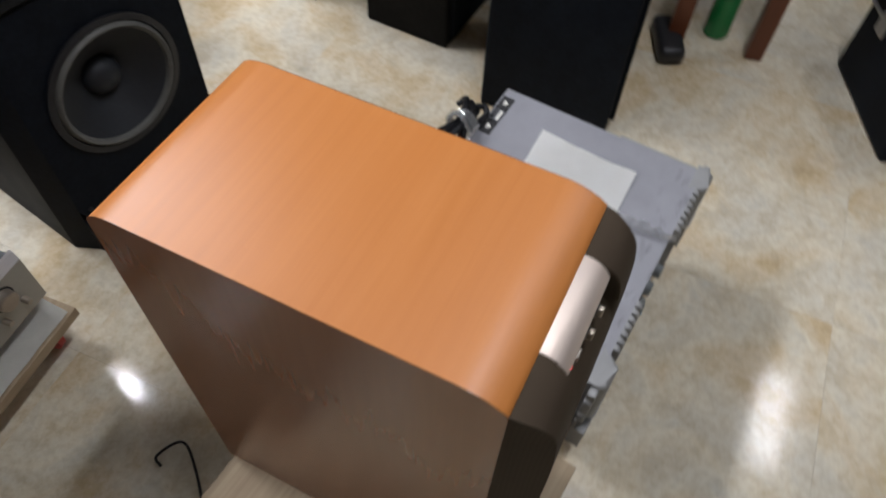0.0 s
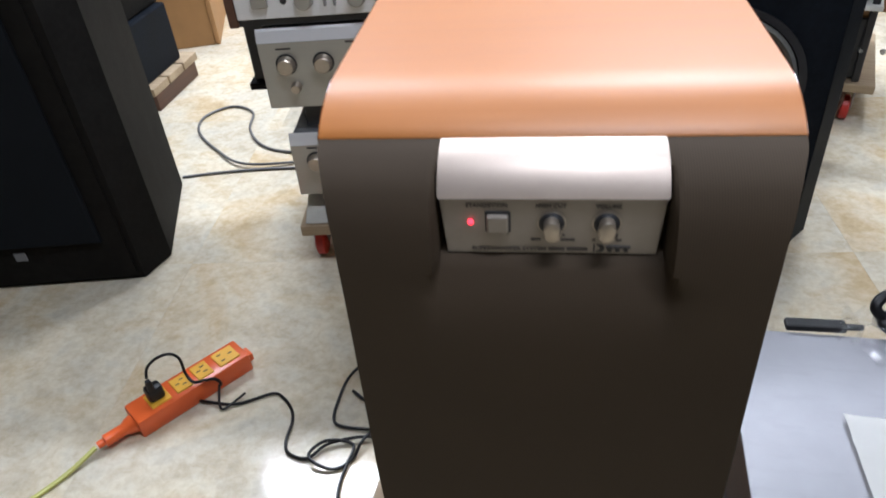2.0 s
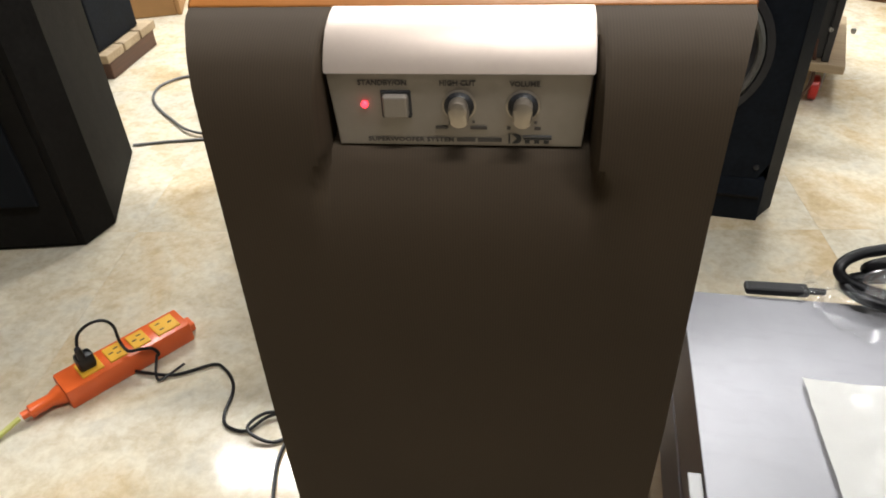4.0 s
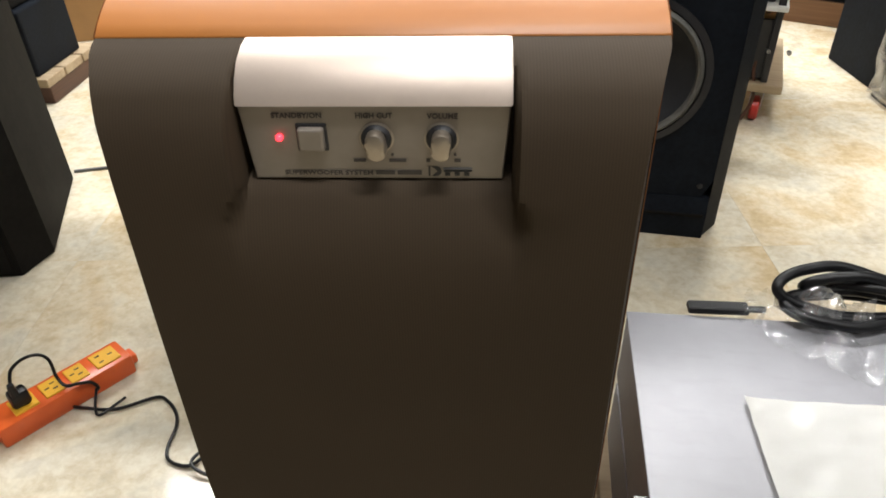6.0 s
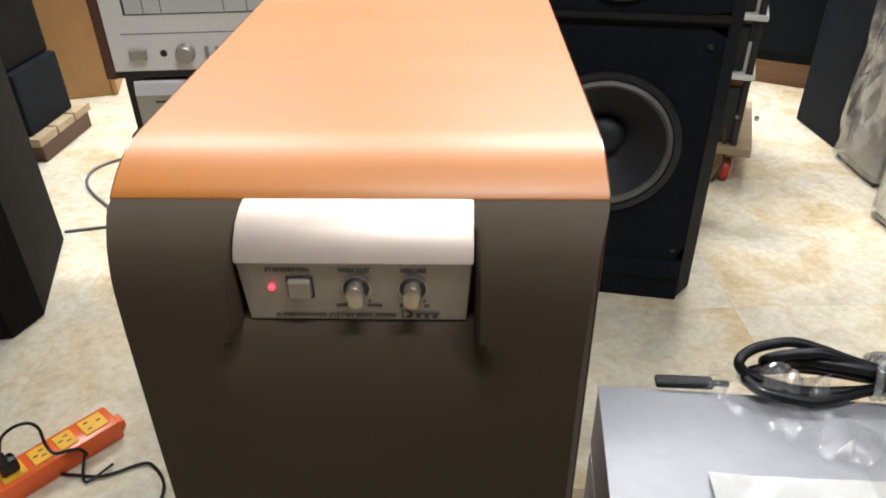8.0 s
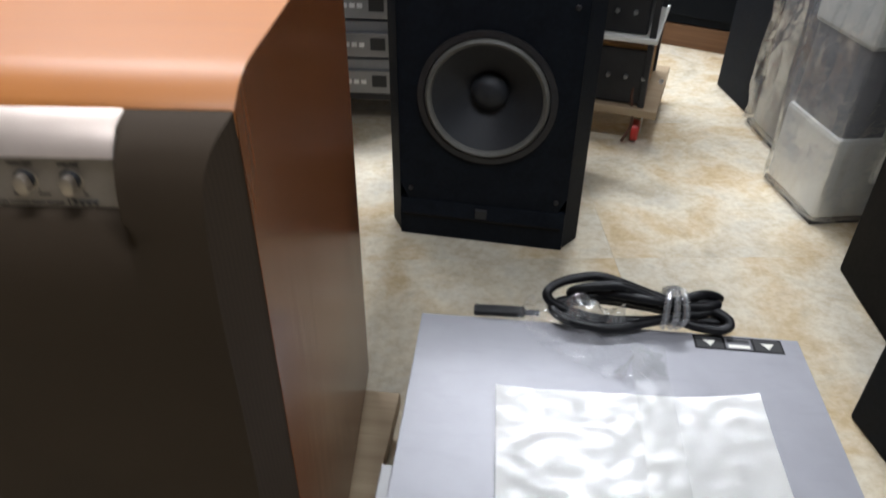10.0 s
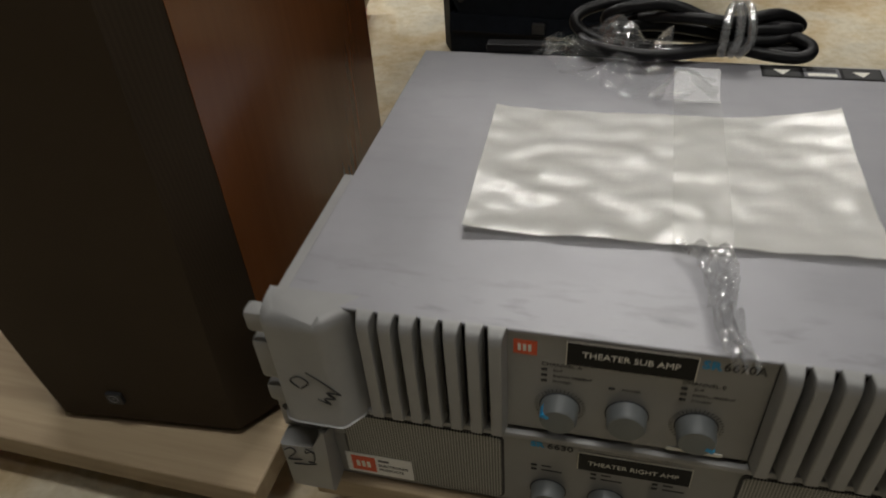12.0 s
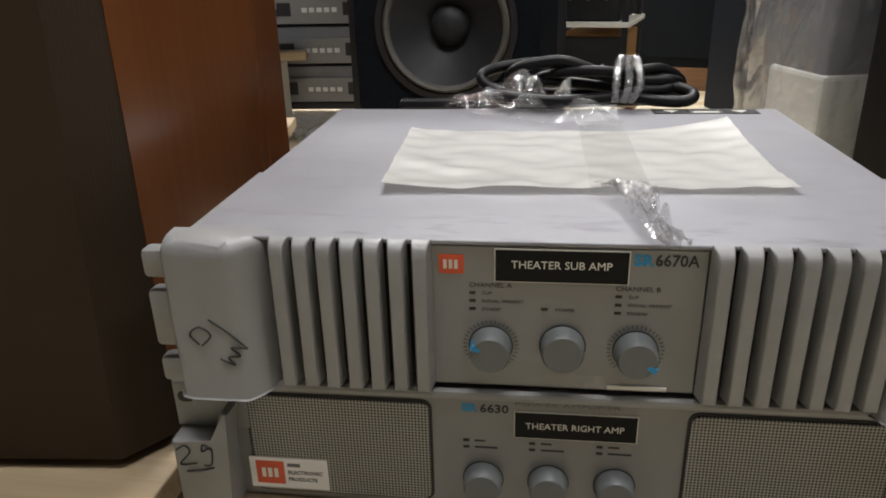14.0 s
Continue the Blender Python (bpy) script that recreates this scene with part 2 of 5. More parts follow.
M_SPKCLOTH = weave_mat("grey_black_cloth", (0.008, 0.0095, 0.012), (0.014, 0.0165, 0.02), 300, 300, 0.85, spec=0.08, relief=0.2)
M_CONE = mat("paper_cone", (0.014, 0.016, 0.02), 0.6, scale=150, vary=0.25, bump=0.2)
M_SURR = mat("grey_surround", (0.12, 0.118, 0.105), 0.6, scale=90, vary=0.2)
M_GREY = mat("grey_painted_steel", (0.28, 0.28, 0.3), 0.42, 0.1, 25, 0.1, fine=0.12, specks=0.75)
M_GREYF = mat("grey_cast_front", (0.29, 0.29, 0.285), 0.45, 0.15, 40, 0.1, fine=0.12)
M_GREYP = mat("grey_panel", (0.26, 0.26, 0.26), 0.4, 0.2, 60, 0.06)
M_DARKGAP = mat("near_black", (0.03, 0.03, 0.03), 0.7)
M_KNOBG = mat("blue_grey_knob", (0.145, 0.158, 0.16), 0.45, 0.0, 60, 0.08)
M_PERF = weave_mat("perforated_steel", (0.012, 0.012, 0.012), (0.42, 0.415, 0.39), 450, 450, 0.4, 0.3, cut=0.35)
M_ORANGE_B = mat("orange_print", (0.75, 0.1, 0.03), 0.5, vary=0.06)
M_BLUE = mat("blue_print", (0.02, 0.3, 0.6), 0.5, vary=0.05)
M_INK = mat("black_print", (0.02, 0.02, 0.022), 0.5)
M_GREYINK = mat("grey_print", (0.14, 0.14, 0.15), 0.5)
M_BROWNINK = mat("brown_black_print", (0.06, 0.05, 0.045), 0.5)
M_WHITEINK = mat("white_print", (0.8, 0.78, 0.7), 0.5, vary=0.03)
M_LABEL = mat("glossy_black_label", (0.008, 0.008, 0.008), 0.4, spec=0.15)
M_PAPER = mat("cream_paper", (0.95, 0.945, 0.915), 0.35, scale=17, vary=0.02, bump=0.08, spec=1.0, depth=0.004, dirt=(0.9, 0.89, 0.84), coat=0.6)
M_FILM = film_mat("clear_film", 0.955, (0.96, 0.96, 0.96), 0.08, 45, 0.9, 0.22)
M_CRINKLE = film_mat("crinkled_film", 0.8, (0.95, 0.95, 0.95), 0.12, 45, 0.9, 0.55)
M_TAPE = film_mat("clear_tape", 0.965, (0.93, 0.93, 0.92), 0.3, 28, 0.8, 0.1)
M_ORANGE = mat("orange_plastic", (0.78, 0.13, 0.025), 0.32, scale=20, vary=0.08)
M_YELLOW = mat("yellow_plastic", (0.85, 0.46, 0.04), 0.35, scale=20, vary=0.06)
M_YCABLE = mat("yellow_green_cable", (0.5, 0.5, 0.12), 0.4)
M_GCABLE = mat("grey_cable", (0.12, 0.12, 0.12), 0.45)
M_SILVER = mat("brushed_silver", (0.78, 0.78, 0.79), 0.36, 0.3, 120, 0.06, stretch=(1, 1, 25))
M_SILVER2 = mat("champagne_silver", (0.38, 0.37, 0.335), 0.36, 0.55, 120, 0.06, stretch=(1, 1, 25))
M_STEELTOP = mat("grey_steel_lid", (0.22, 0.23, 0.25), 0.4, 0.3, 40, 0.1)
M_WALNUT = wood_mat("dark_walnut", (0.05, 0.02, 0.012), (0.11, 0.045, 0.025), "Y", 0.4)
M_DIAL = mat("dial_glass", (0.55, 0.56, 0.55), 0.15, vary=0.05)
M_PLY = wood_mat("raw_plywood", (0.28, 0.2, 0.12), (0.46, 0.36, 0.23), "X", 0.65)
M_CARTON = mat("tan_board", (0.42, 0.23, 0.09), 0.6, scale=20, vary=0.12)
M_PLINTH = wood_mat("brown_plinth_wood", (0.12, 0.055, 0.022), (0.22, 0.11, 0.05), "X", 0.5)
M_RED = mat("red_caster_tyre", (0.5, 0.03, 0.02), 0.4)
M_STEEL = mat("zinc_steel", (0.5, 0.5, 0.5), 0.35, 0.9, 60, 0.12)
M_REDWOOD = wood_mat("red_brown_wood", (0.1, 0.025, 0.01), (0.2, 0.06, 0.022), "Z", 0.4)
M_GREEN = mat("green_glass_bottle", (0.02, 0.22, 0.06), 0.15, vary=0.2)
M_FOAM = mat("white_foam", (0.75, 0.74, 0.68), 0.8, scale=60, vary=0.07, bump=0.3)
M_GREYBOX = mat("grey_cabinet", (0.2, 0.2, 0.21), 0.5, scale=30, vary=0.15)
M_WRAP = film_mat("stretch_film", 0.84, (0.95, 0.96, 0.97), 0.15, 45, 0.9, 0.6)
M_LED = glow("red_led", (1.0, 0.03, 0.05), 3.0)
M_LEDG = glow("green_led", (0.35, 0.9, 0.1), 1.2)
M_BLUEFILM = mat("blue_plastic_film", (0.12, 0.13, 0.6), 0.3, vary=0.15)


# ---- mesh helpers ----
def mesh_of(name, bm, material, smooth=False):
    me = bpy.data.meshes.new(name)
    bmesh.ops.recalc_face_normals(bm, faces=bm.faces[:])
    if smooth:
        for f in bm.faces:
            f.smooth = True
    bm.to_mesh(me)
    bm.free()
    for mm in (material if isinstance(material, (list, tuple)) else [material]):
        me.materials.append(mm)
    if smooth:
        me.set_sharp_from_angle(angle=radians(38))
    return me


def part(name, bm, material, parent=None, label="", m=None, smooth=False):
    ob = new(name, mesh_of(name, bm, material, smooth))
    if parent:
        ob.parent = parent
    if m is not None:
        ob.matrix_basis = m
    if label:
        ob["label"] = label
    return ob


def thing(name, m, label, category, group="", kind=""):
    ob = new(name)
    ob.matrix_basis = m
    ob.empty_display_size = 0.05
    return tagged(ob, label, category, group, kind)


def box(x0, x1, y0, y1, z0, z1, bev=0.0, seg=2, bm=None):
    own = bmesh.new()
    bmesh.ops.create_cube(own, size=1)
    for v in own.verts:
        v.co = Vector(((x0 + x1) / 2 + v.co.x * (x1 - x0), (y0 + y1) / 2 + v.co.y * (y1 - y0), (z0 + z1) / 2 + v.co.z * (z1 - z0)))
    if bev:
        bmesh.ops.bevel(own, geom=own.edges[:], offset=bev, segments=seg, affect="EDGES", profile=0.5)
    return merge(bm, own)


def merge(bm, own):
    if bm is None:
        return own
    me = bpy.data.meshes.new("tmp")
    own.to_mesh(me)
    own.free()
    bm.from_mesh(me)
    bpy.data.meshes.remove(me)
    return bm


def turned(profile, seg=32, axis="Z", at=(0, 0, 0), bm=None, closed=True):
    """A turned solid from (radius, height) pairs, along an axis."""
    own = bmesh.new()
    rings = []
    for r, h in profile:
        ring = []
        for i in range(seg):
            a = 2 * math.pi * i / seg
            c, s = r * math.cos(a), r * math.sin(a)
            p = {"Z": (c, s, h), "Y": (c, -h, s), "X": (h, c, s)}[axis]
            ring.append(own.verts.new(Vector(p) + Vector(at)))
        rings.append(ring)
    for a, b in zip(rings, rings[1:]):
        for i in range(seg):
            own.faces.new((a[i], a[(i + 1) % seg], b[(i + 1) % seg], b[i]))
    if closed:
        own.faces.new(rings[0])
        own.faces.new(rings[-1])
    return merge(bm, own)


def prism(outline, axis, a0, a1, bev=0.0, bm=None):
    """Extrude a closed outline of 2D points between a0 and a1 along an axis."""
    own = bmesh.new()

    def put(p, a):
        return {"X": (a, p[0], p[1]), "Y": (p[0], a, p[1]), "Z": (p[0], p[1], a)}[axis]

    lo = [own.verts.new(put(p, a0)) for p in outline]
    hi = [own.verts.new(put(p, a1)) for p in outline]
    n = len(outline)
    for i in range(n):
        own.faces.new((lo[i], lo[(i + 1) % n], hi[(i + 1) % n], hi[i]))
    caps = [own.faces.new(lo), own.faces.new(hi)]
    if bev:
        edges = {e for f in caps for e in f.edges}
        bmesh.ops.bevel(own, geom=list(edges), offset=bev, segments=2, affect="EDGES", profile=0.5)
    return merge(bm, own)


def smooth_path(pts, n=8):
    pts = [Vector(p) for p in pts]
    out = []
    for i in range(len(pts) - 1):
        p0, p1, p2, p3 = pts[max(i - 1, 0)], pts[i], pts[i + 1], pts[min(i + 2, len(pts) - 1)]
        for k in range(n):
            t = k / n
            out.append(0.5 * (2 * p1 + (p2 - p0) * t + (2 * p0 - 5 * p1 + 4 * p2 - p3) * t * t + (3 * p1 - p0 - 3 * p2 + p3) * t ** 3))
    out.append(pts[-1])
    return out


def tube(pts, r, n=8, seg=8, bm=None):
    path = smooth_path(pts, n)
    own = bmesh.new()
    rings = []
    side = Vector((0.3, 0.2, 1)).normalized()
    for i, p in enumerate(path):
        d = (path[min(i + 1, len(path) - 1)] - path[max(i - 1, 0)]).normalized()
        side = (side - d * side.dot(d)).normalized()
        up = d.cross(side)
        rings.append([own.verts.new(p + r * (math.cos(2 * math.pi * k / seg) * side + math.sin(2 * math.pi * k / seg) * up)) for k in range(seg)])
    for a, b in zip(rings, rings[1:]):
        for k in range(seg):
            own.faces.new((a[k], a[(k + 1) % seg], b[(k + 1) % seg], b[k]))
    own.faces.new(rings[0])
    own.faces.new(rings[-1])
    return merge(bm, own)


def lettering(text, size, material, parent, m, name="lettering", width=None, bold=0.0, label=""):
    """Raised print in the built-in font; its centre line lies in the XZ plane, facing -Y."""
    cu = bpy.data.curves.new("text", "FONT")
    cu.body, cu.size, cu.extrude, cu.offset = text, size, 0.0001, bold
    cu.align_x, cu.resolution_u = "LEFT", 2
    ob = bpy.data.objects.new("text", cu)
    scene.collection.objects.link(ob)
    bpy.context.view_layer.update()
    me = bpy.data.meshes.new_from_object(ob.evaluated_get(bpy.context.evaluated_depsgraph_get()))
    bpy.data.objects.remove(ob)
    bpy.data.curves.remove(cu)
    if width and len(me.vertices):
        xs = [v.co.x for v in me.vertices]
        k = width / max(1e-6, max(xs) - min(xs))
        for v in me.vertices:
            v.co.x = (v.co.x - min(xs)) * k
    me.materials.clear()
    me.materials.append(material)
    o = new(name, me)
    o.parent = parent
    o.matrix_basis = m @ pose(0, 0, 0, 90, 0, 0)
    if label:
        o["label"] = label
    return o


def sheet(w, d, nx, ny, height, bm=None, thick=0.0):
    """A thin sheet over [0,w] x [0,d]; height(x, y) gives its z."""
    own = bmesh.new()
    g = [[own.verts.new((w * i / nx, d * j / ny, height(w * i / nx, d * j / ny))) for j in range(ny + 1)] for i in range(nx + 1)]
    for i in range(nx):
        for j in range(ny):
            own.faces.new((g[i][j], g[i + 1][j], g[i + 1][j + 1], g[i][j + 1]))
    if thick:
        bmesh.ops.solidify(own, geom=own.faces[:], thickness=thick)
    return merge(bm, own)


# ---- the room ----
ROUND = Matrix.Scale(0.955, 4)
# unseen room shell; the south side stands far back to limit bounce
RX0, RX1, RY0, RY1, RH = -3.4, 2.4, -4.6, 3.6, 2.75


def wall(name, x0, x1, y0, y1):
    ob = part(name, box(x0, x1, y0, y1, -0.1, RH), M_WALL)
    tagged(ob, "plain unseen wall closing the shop, grey to limit bounced light", "wall", kind="structure")


wall("wall_north", RX0 - 0.12, RX1 + 0.12, RY1, RY1 + 0.12)
wall("wall_south", RX0 - 0.12, RX1 + 0.12, RY0 - 0.12, RY0)
wall("wall_west", RX0 - 0.12, RX0, RY0, RY1)
wall("wall_east", RX1, RX1 + 0.12, RY0, RY1)
tagged(part("ceiling", box(RX0 - 0.12, RX1 + 0.12, RY0 - 0.12, RY1 + 0.12, RH, RH + 0.1), M_CEIL), "plain unseen ceiling over the shop, grey to limit bounced light", "ceiling", kind="structure")
floor = part("floor", box(RX0, RX1, RY0, RY1, -0.1, -0.0035), M_SEAM)
tagged(floor, "stone-look vinyl tile floor in beige and ochre", "floor", kind="structure")


def ceiling_lamp(x, y, rz, watts, length=1.2):
    th = thing("ceiling_lamp", pose(x, y, RH, rz=rz), "white fluorescent batten lamp, lit, on the ceiling", "lamp", "ceiling lamps")
    part("housing", box(-length / 2, length / 2, -0.09, 0.09, -0.05, -0.001, 0.008), M_CEIL, th)
    for dy in (-0.045, 0.045):
        part("tube", turned([(0.016, -length / 2 + 0.02), (0.016, length / 2 - 0.02)], 12, "X", (0, dy, -0.085)), M_LAMP, th, "glowing white tube")
    for ex in (-length / 2 + 0.015, length / 2 - 0.015):
        part("lamp_holder", box(ex - 0.01, ex + 0.01, -0.075, 0.075, -0.105, -0.049, 0.004), M_CEIL, th)

    li = bpy.data.lights.new("lamp_light", "AREA")
    li.shape, li.size, li.size_y, li.energy, li.color = "RECTANGLE", length, 0.16, watts, (0.98, 0.975, 0.97)
    ob = new("lamp_light", li)
    ob.parent = th
    ob.matrix_basis = pose(0, 0, -0.112)


ceiling_lamp(-0.05, 2.3, 9, 80)
ceiling_lamp(-1.66, 2.0, 9, 50)
ceiling_lamp(1.67, -0.85, 9, 9, 0.6)
ceiling_lamp(0.05, -0.24, 9, 23)


# ---- subwoofer ----
def subwoofer():
    th = thing("subwoofer", pose(-0.386, 0.039, 0.0705, rz=6.5) @ Matrix.Diagonal((1.0, 1.0, 0.99, 1.0)), "tall cherry wood subwoofer with curved brown cloth front, switched on", "subwoofer")
    W, D = 0.1135, 0.402
    part("cabinet", box(-W, W, 0.0, D - 0.004, 0.012, 0.61, 0.002), M_CHERRY_SHADE, th, "cherry veneered side walls")
    arc = [(0.0, 0.6), (0.0, 0.6162), (0.0004, 0.6168), (0.005, 0.6198), (0.011, 0.6232), (0.018, 0.6263), (0.026, 0.6288), (0.035, 0.6303), (0.045, 0.6308)]
    back = [(D - 0.034, 0.6308), (D - 0.024, 0.63), (D - 0.014, 0.6273), (D - 0.006, 0.6225), (D - 0.001, 0.6162), (D, 0.61), (D, 0.6)]
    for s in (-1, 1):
        part("side_panel", prism([(0.0, 0.0125)] + arc + back + [(D, 0.0125)], "X", *sorted((s * (W + 0.0001), s * (W + 0.0006))), 0.0001), M_CHERRY_SHADE, th, "cherry veneered side")
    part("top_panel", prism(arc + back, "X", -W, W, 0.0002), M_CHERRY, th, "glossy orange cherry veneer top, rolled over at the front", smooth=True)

    T = 0.616
    zs = [T - d for d in (0.0, 0.0012, 0.0025, 0.004, 0.0055, 0.007, 0.009, 0.0115, 0.014, 0.017, 0.02, 0.0235, 0.027, 0.031, 0.0355, 0.04, 0.0455, 0.0475, 0.051, 0.056, 0.061, 0.067, 0.073, 0.083, 0.098, 0.12, 0.15, 0.2, 0.27, 0.35, 0.43, 0.5, 0.55, 0.58, 0.6, 0.607)]

    def spline(d, knots):
        """A smooth curve through (place, value) pairs."""
        n = len(knots)
        slope = [(knots[min(i + 1, n - 1)][1] - knots[max(i - 1, 0)][1]) / (knots[min(i + 1, n - 1)][0] - knots[max(i - 1, 0)][0]) for i in range(n)]
        for i in range(n - 1):
            (d0, v0), (d1, v1) = knots[i], knots[i + 1]
            if d <= d1 or i == n - 2:
                h = d1 - d0
                k = min(1.0, (d - d0) / h)
                return (2 * k ** 3 - 3 * k * k + 1) * v0 + (k ** 3 - 2 * k * k + k) * h * slope[i] + (3 * k * k - 2 * k ** 3) * v1 + (k ** 3 - k * k) * h * slope[i + 1]

    def front(z):
        """How far the cloth front stands out at a height."""
        d = T - z
        return -spline(d, [(0, 0.0), (0.001, 0.006), (0.003, 0.0125), (0.007, 0.0212), (0.012, 0.0284), (0.018, 0.0337), (0.026, 0.0375), (0.04, 0.0406), (0.06, 0.0425), (0.085, 0.0438), (0.12, 0.045), (0.25, 0.0456), (0.45, 0.0437), (0.55, 0.0402), (0.607, 0.036)])

    def flat(z):
        """Half the width of the flat front between the slanted edges."""
        return spline(T - z, [(0, W), (0.007, 0.1085), (0.018, 0.1045), (0.04, 0.1018), (0.1, 0.1005), (0.25, 0.1005), (0.4, 0.095), (0.607, 0.083)])

    # columns: the recess for the controls, the flat front, the slanted edges
    inner = [0.0, 0.028, 0.047, 0.0512, 0.0532, 0.054, 0.0557, 0.0582, 0.062]
    cols = inner + [-1, -2, -3, -4, -5, -6]

    def place(c, z):
        f, w = front(z), flat(z)
        if c >= 0:
            return c, None
        if c == -1:
            return 0.5 * (0.062 + w - 0.004), f
        if c == -2:
            return w - 0.004, f
        if c == -3:
            return w, f
        if c == -4:
            return 0.6 * w + 0.4 * W, 0.6 * f
        if c == -5:
            return W - 0.0006, 0.02 * f
        return W + 0.0004, 0.003

    def depth(a, z):
        f = front(z)
        if z > T - 0.0476:
            return max(f, -0.0165) if a < 0.0538 else f * (0.9 if a < 0.0545 else 1)
        if a < 0.062 and z > T - 0.098:
            # scooped below the control plate, fading downwards and outwards
            k = (T - 0.0475 - z) / 0.047
            k = 1 - (1 - max(0, min(1, k))) ** 2.4
            e = max(0, min(1, (a - 0.0532) / (0.0009 + 0.008 * min(1, (T - 0.0475 - z) / 0.014))))
            e = e * e * (3 - 2 * e)
            deep = -0.0255 * (1 - k) + f * k
            return deep * (1 - e) + f * e
        return f

    bm = bmesh.new()
    g = []
    for z in zs:
        right = []
        for c in cols:
            x, y = place(c, z)
            right.append((x, depth(x, z) if y is None else y))
        row = [(-x, y) for x, y in reversed(right[1:])] + right
        g.append([bm.verts.new((x, y, z)) for x, y in row])
    for r0, r1 in zip(g, g[1:]):
        for i in range(len(r0) - 1):
            bm.faces.new((r0[i], r0[i + 1], r1[i + 1], r1[i]))
    low = [bm.verts.new((v.co.x, 0.002, zs[-1])) for v in g[-1]]
    for i in range(len(low) - 1):
        bm.faces.new((g[-1][i], g[-1][i + 1], low[i + 1], low[i]))
    part("grille", bm, M_CLOTH, th, "brown ribbed cloth over a bulging front", smooth=True)

    # the controls keep the drawing of their own plate, 0.0615 lower than the plate's origin
    pm = pose(0, 0, -0.0615)
    cap = [(0.001, 0.6778), (-0.0075, 0.677), (-0.0155, 0.6742), (-0.0215, 0.6695), (-0.0257, 0.664), (-0.0272, 0.6603), (-0.024, 0.6594), (-0.002, 0.666)]
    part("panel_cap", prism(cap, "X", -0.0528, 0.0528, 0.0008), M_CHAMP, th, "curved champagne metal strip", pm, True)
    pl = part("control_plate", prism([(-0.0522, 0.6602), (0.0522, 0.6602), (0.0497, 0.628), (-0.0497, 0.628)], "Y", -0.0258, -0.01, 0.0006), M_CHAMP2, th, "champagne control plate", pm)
    y = -0.026
    part("indicator_light", turned([(0.0014, -0.0005), (0.0014, 0.001), (0.0009, 0.0016)], 12, "Y", (-0.0375, y, 0.6468)), M_LED, pl, "glowing red light")
    part("button_frame", box(-0.0308, -0.0186, y - 0.0005, y + 0.002, 0.6408, 0.6527, 0.0006), M_BLACK, pl)
    part("power_button", box(-0.0298, -0.0196, y - 0.0035, y + 0.001, 0.6419, 0.6515, 0.001), M_CHAMP2, pl, "square silver button")
    cap_ = [(0.0037 * math.cos(a), 0.0011 + 0.0037 * math.sin(a)) for a in [i * math.pi / 8 for i in range(9)]]
    cap_ += [(0.0039 * math.cos(a), -0.003 + 0.0039 * math.sin(a)) for a in [math.pi + i * math.pi / 8 for i in range(9)]]
    for kx, rot in ((0.0005, -6), (0.0257, 3)):
        kb = part("knob", turned([(0.006, -0.001), (0.006, 0.0010), (0.0052, 0.0016), (0.0047, 0.0022), (0.0, 0.0023)], 28, "Y", (0, 0, 0)), M_BLACK, pl, "round dark knob with a raised silver grip", pose(kx, y, 0.6465, ry=rot), True)
        part("grip", prism(cap_, "Y", -0.0075, -0.001, 0.0012), M_KNOB, kb, "brushed silver grip", smooth=True)
        part("knob_ring", turned([(0.0062, -0.0002), (0.0068, 0.0003), (0.0062, 0.0007)], 28, "Y", (0, 0, 0)), M_KNOB, kb, smooth=True)
    for txt, tx, tz, w in (("STANDBY/ON", -0.0395, 0.6563, 0.0195), ("HIGH CUT", -0.007, 0.6562, 0.0142), ("VOLUME", 0.0202, 0.656, 0.0118)):
        lettering(txt, 0.0031, M_BROWNINK, pl, pose(tx, y - 0.0002, tz - 0.0012), width=w, bold=0.00008)
    lettering("SUPERWOOFER SYSTEM", 0.0027, M_BROWNINK, pl, pose(-0.0375, y - 0.0002, 0.6302), width=0.0355, bold=0.00005)
    for a, b in ((-0.0008, 0.0068), (0.0078, 0.0175)):
        part("print_bar", box(a, b, y - 0.0003, y, 0.6303, 0.632), M_BROWNINK, pl)
    for a, b, z in ((-0.0092, -0.0045, 0.6367), (0.0048, 0.0115, 0.6367), (0.0195, 0.021, 0.6367), (0.0305, 0.033, 0.6367)):
        part("print_bar", box(a, b, y - 0.0003, y, z - 0.0007, z + 0.0006), M_BROWNINK, pl)
    for kx in (0.0062, 0.0308):
        part("print_dot", box(kx - 0.0005, kx + 0.0005, y - 0.0003, y, 0.6388, 0.6398), M_BROWNINK, pl)
    part("maker_mark", prism([(0.0202, 0.6297), (0.0209, 0.6297), (0.0209, 0.634), (0.0202, 0.634)], "Y", y - 0.0003, y), M_INK, pl)
    part("maker_mark", prism([(0.0216, 0.6297), (0.0232, 0.6297)] + [(0.0233 + 0.0021 * math.cos(a), 0.6318 + 0.0021 * math.sin(a)) for a in [-1.5 + i * 0.3 for i in range(11)]] + [(0.0216, 0.634), (0.0232, 0.6326), (0.0238, 0.6318), (0.0232, 0.631)], "Y", y - 0.0003, y), M_INK, pl)
    part("print_bar", box(0.026, 0.0375, y - 0.0003, y, 0.6327, 0.6334), M_GREYINK, pl)
    part("print_bar", box(0.0262, 0.0375, y - 0.0003, y, 0.6317, 0.6322), M_INK, pl)
    for k in range(3):
        part("print_bar", box(0.0268 + k * 0.0038, 0.0288 + k * 0.0038, y - 0.0003, y, 0.6298, 0.6312), M_INK, pl)
    bd = part("badge", box(-0.0265, -0.0125, -0.0425, -0.036, 0.037, 0.05, 0.001), M_BLACK, th, "small dark maker's badge")
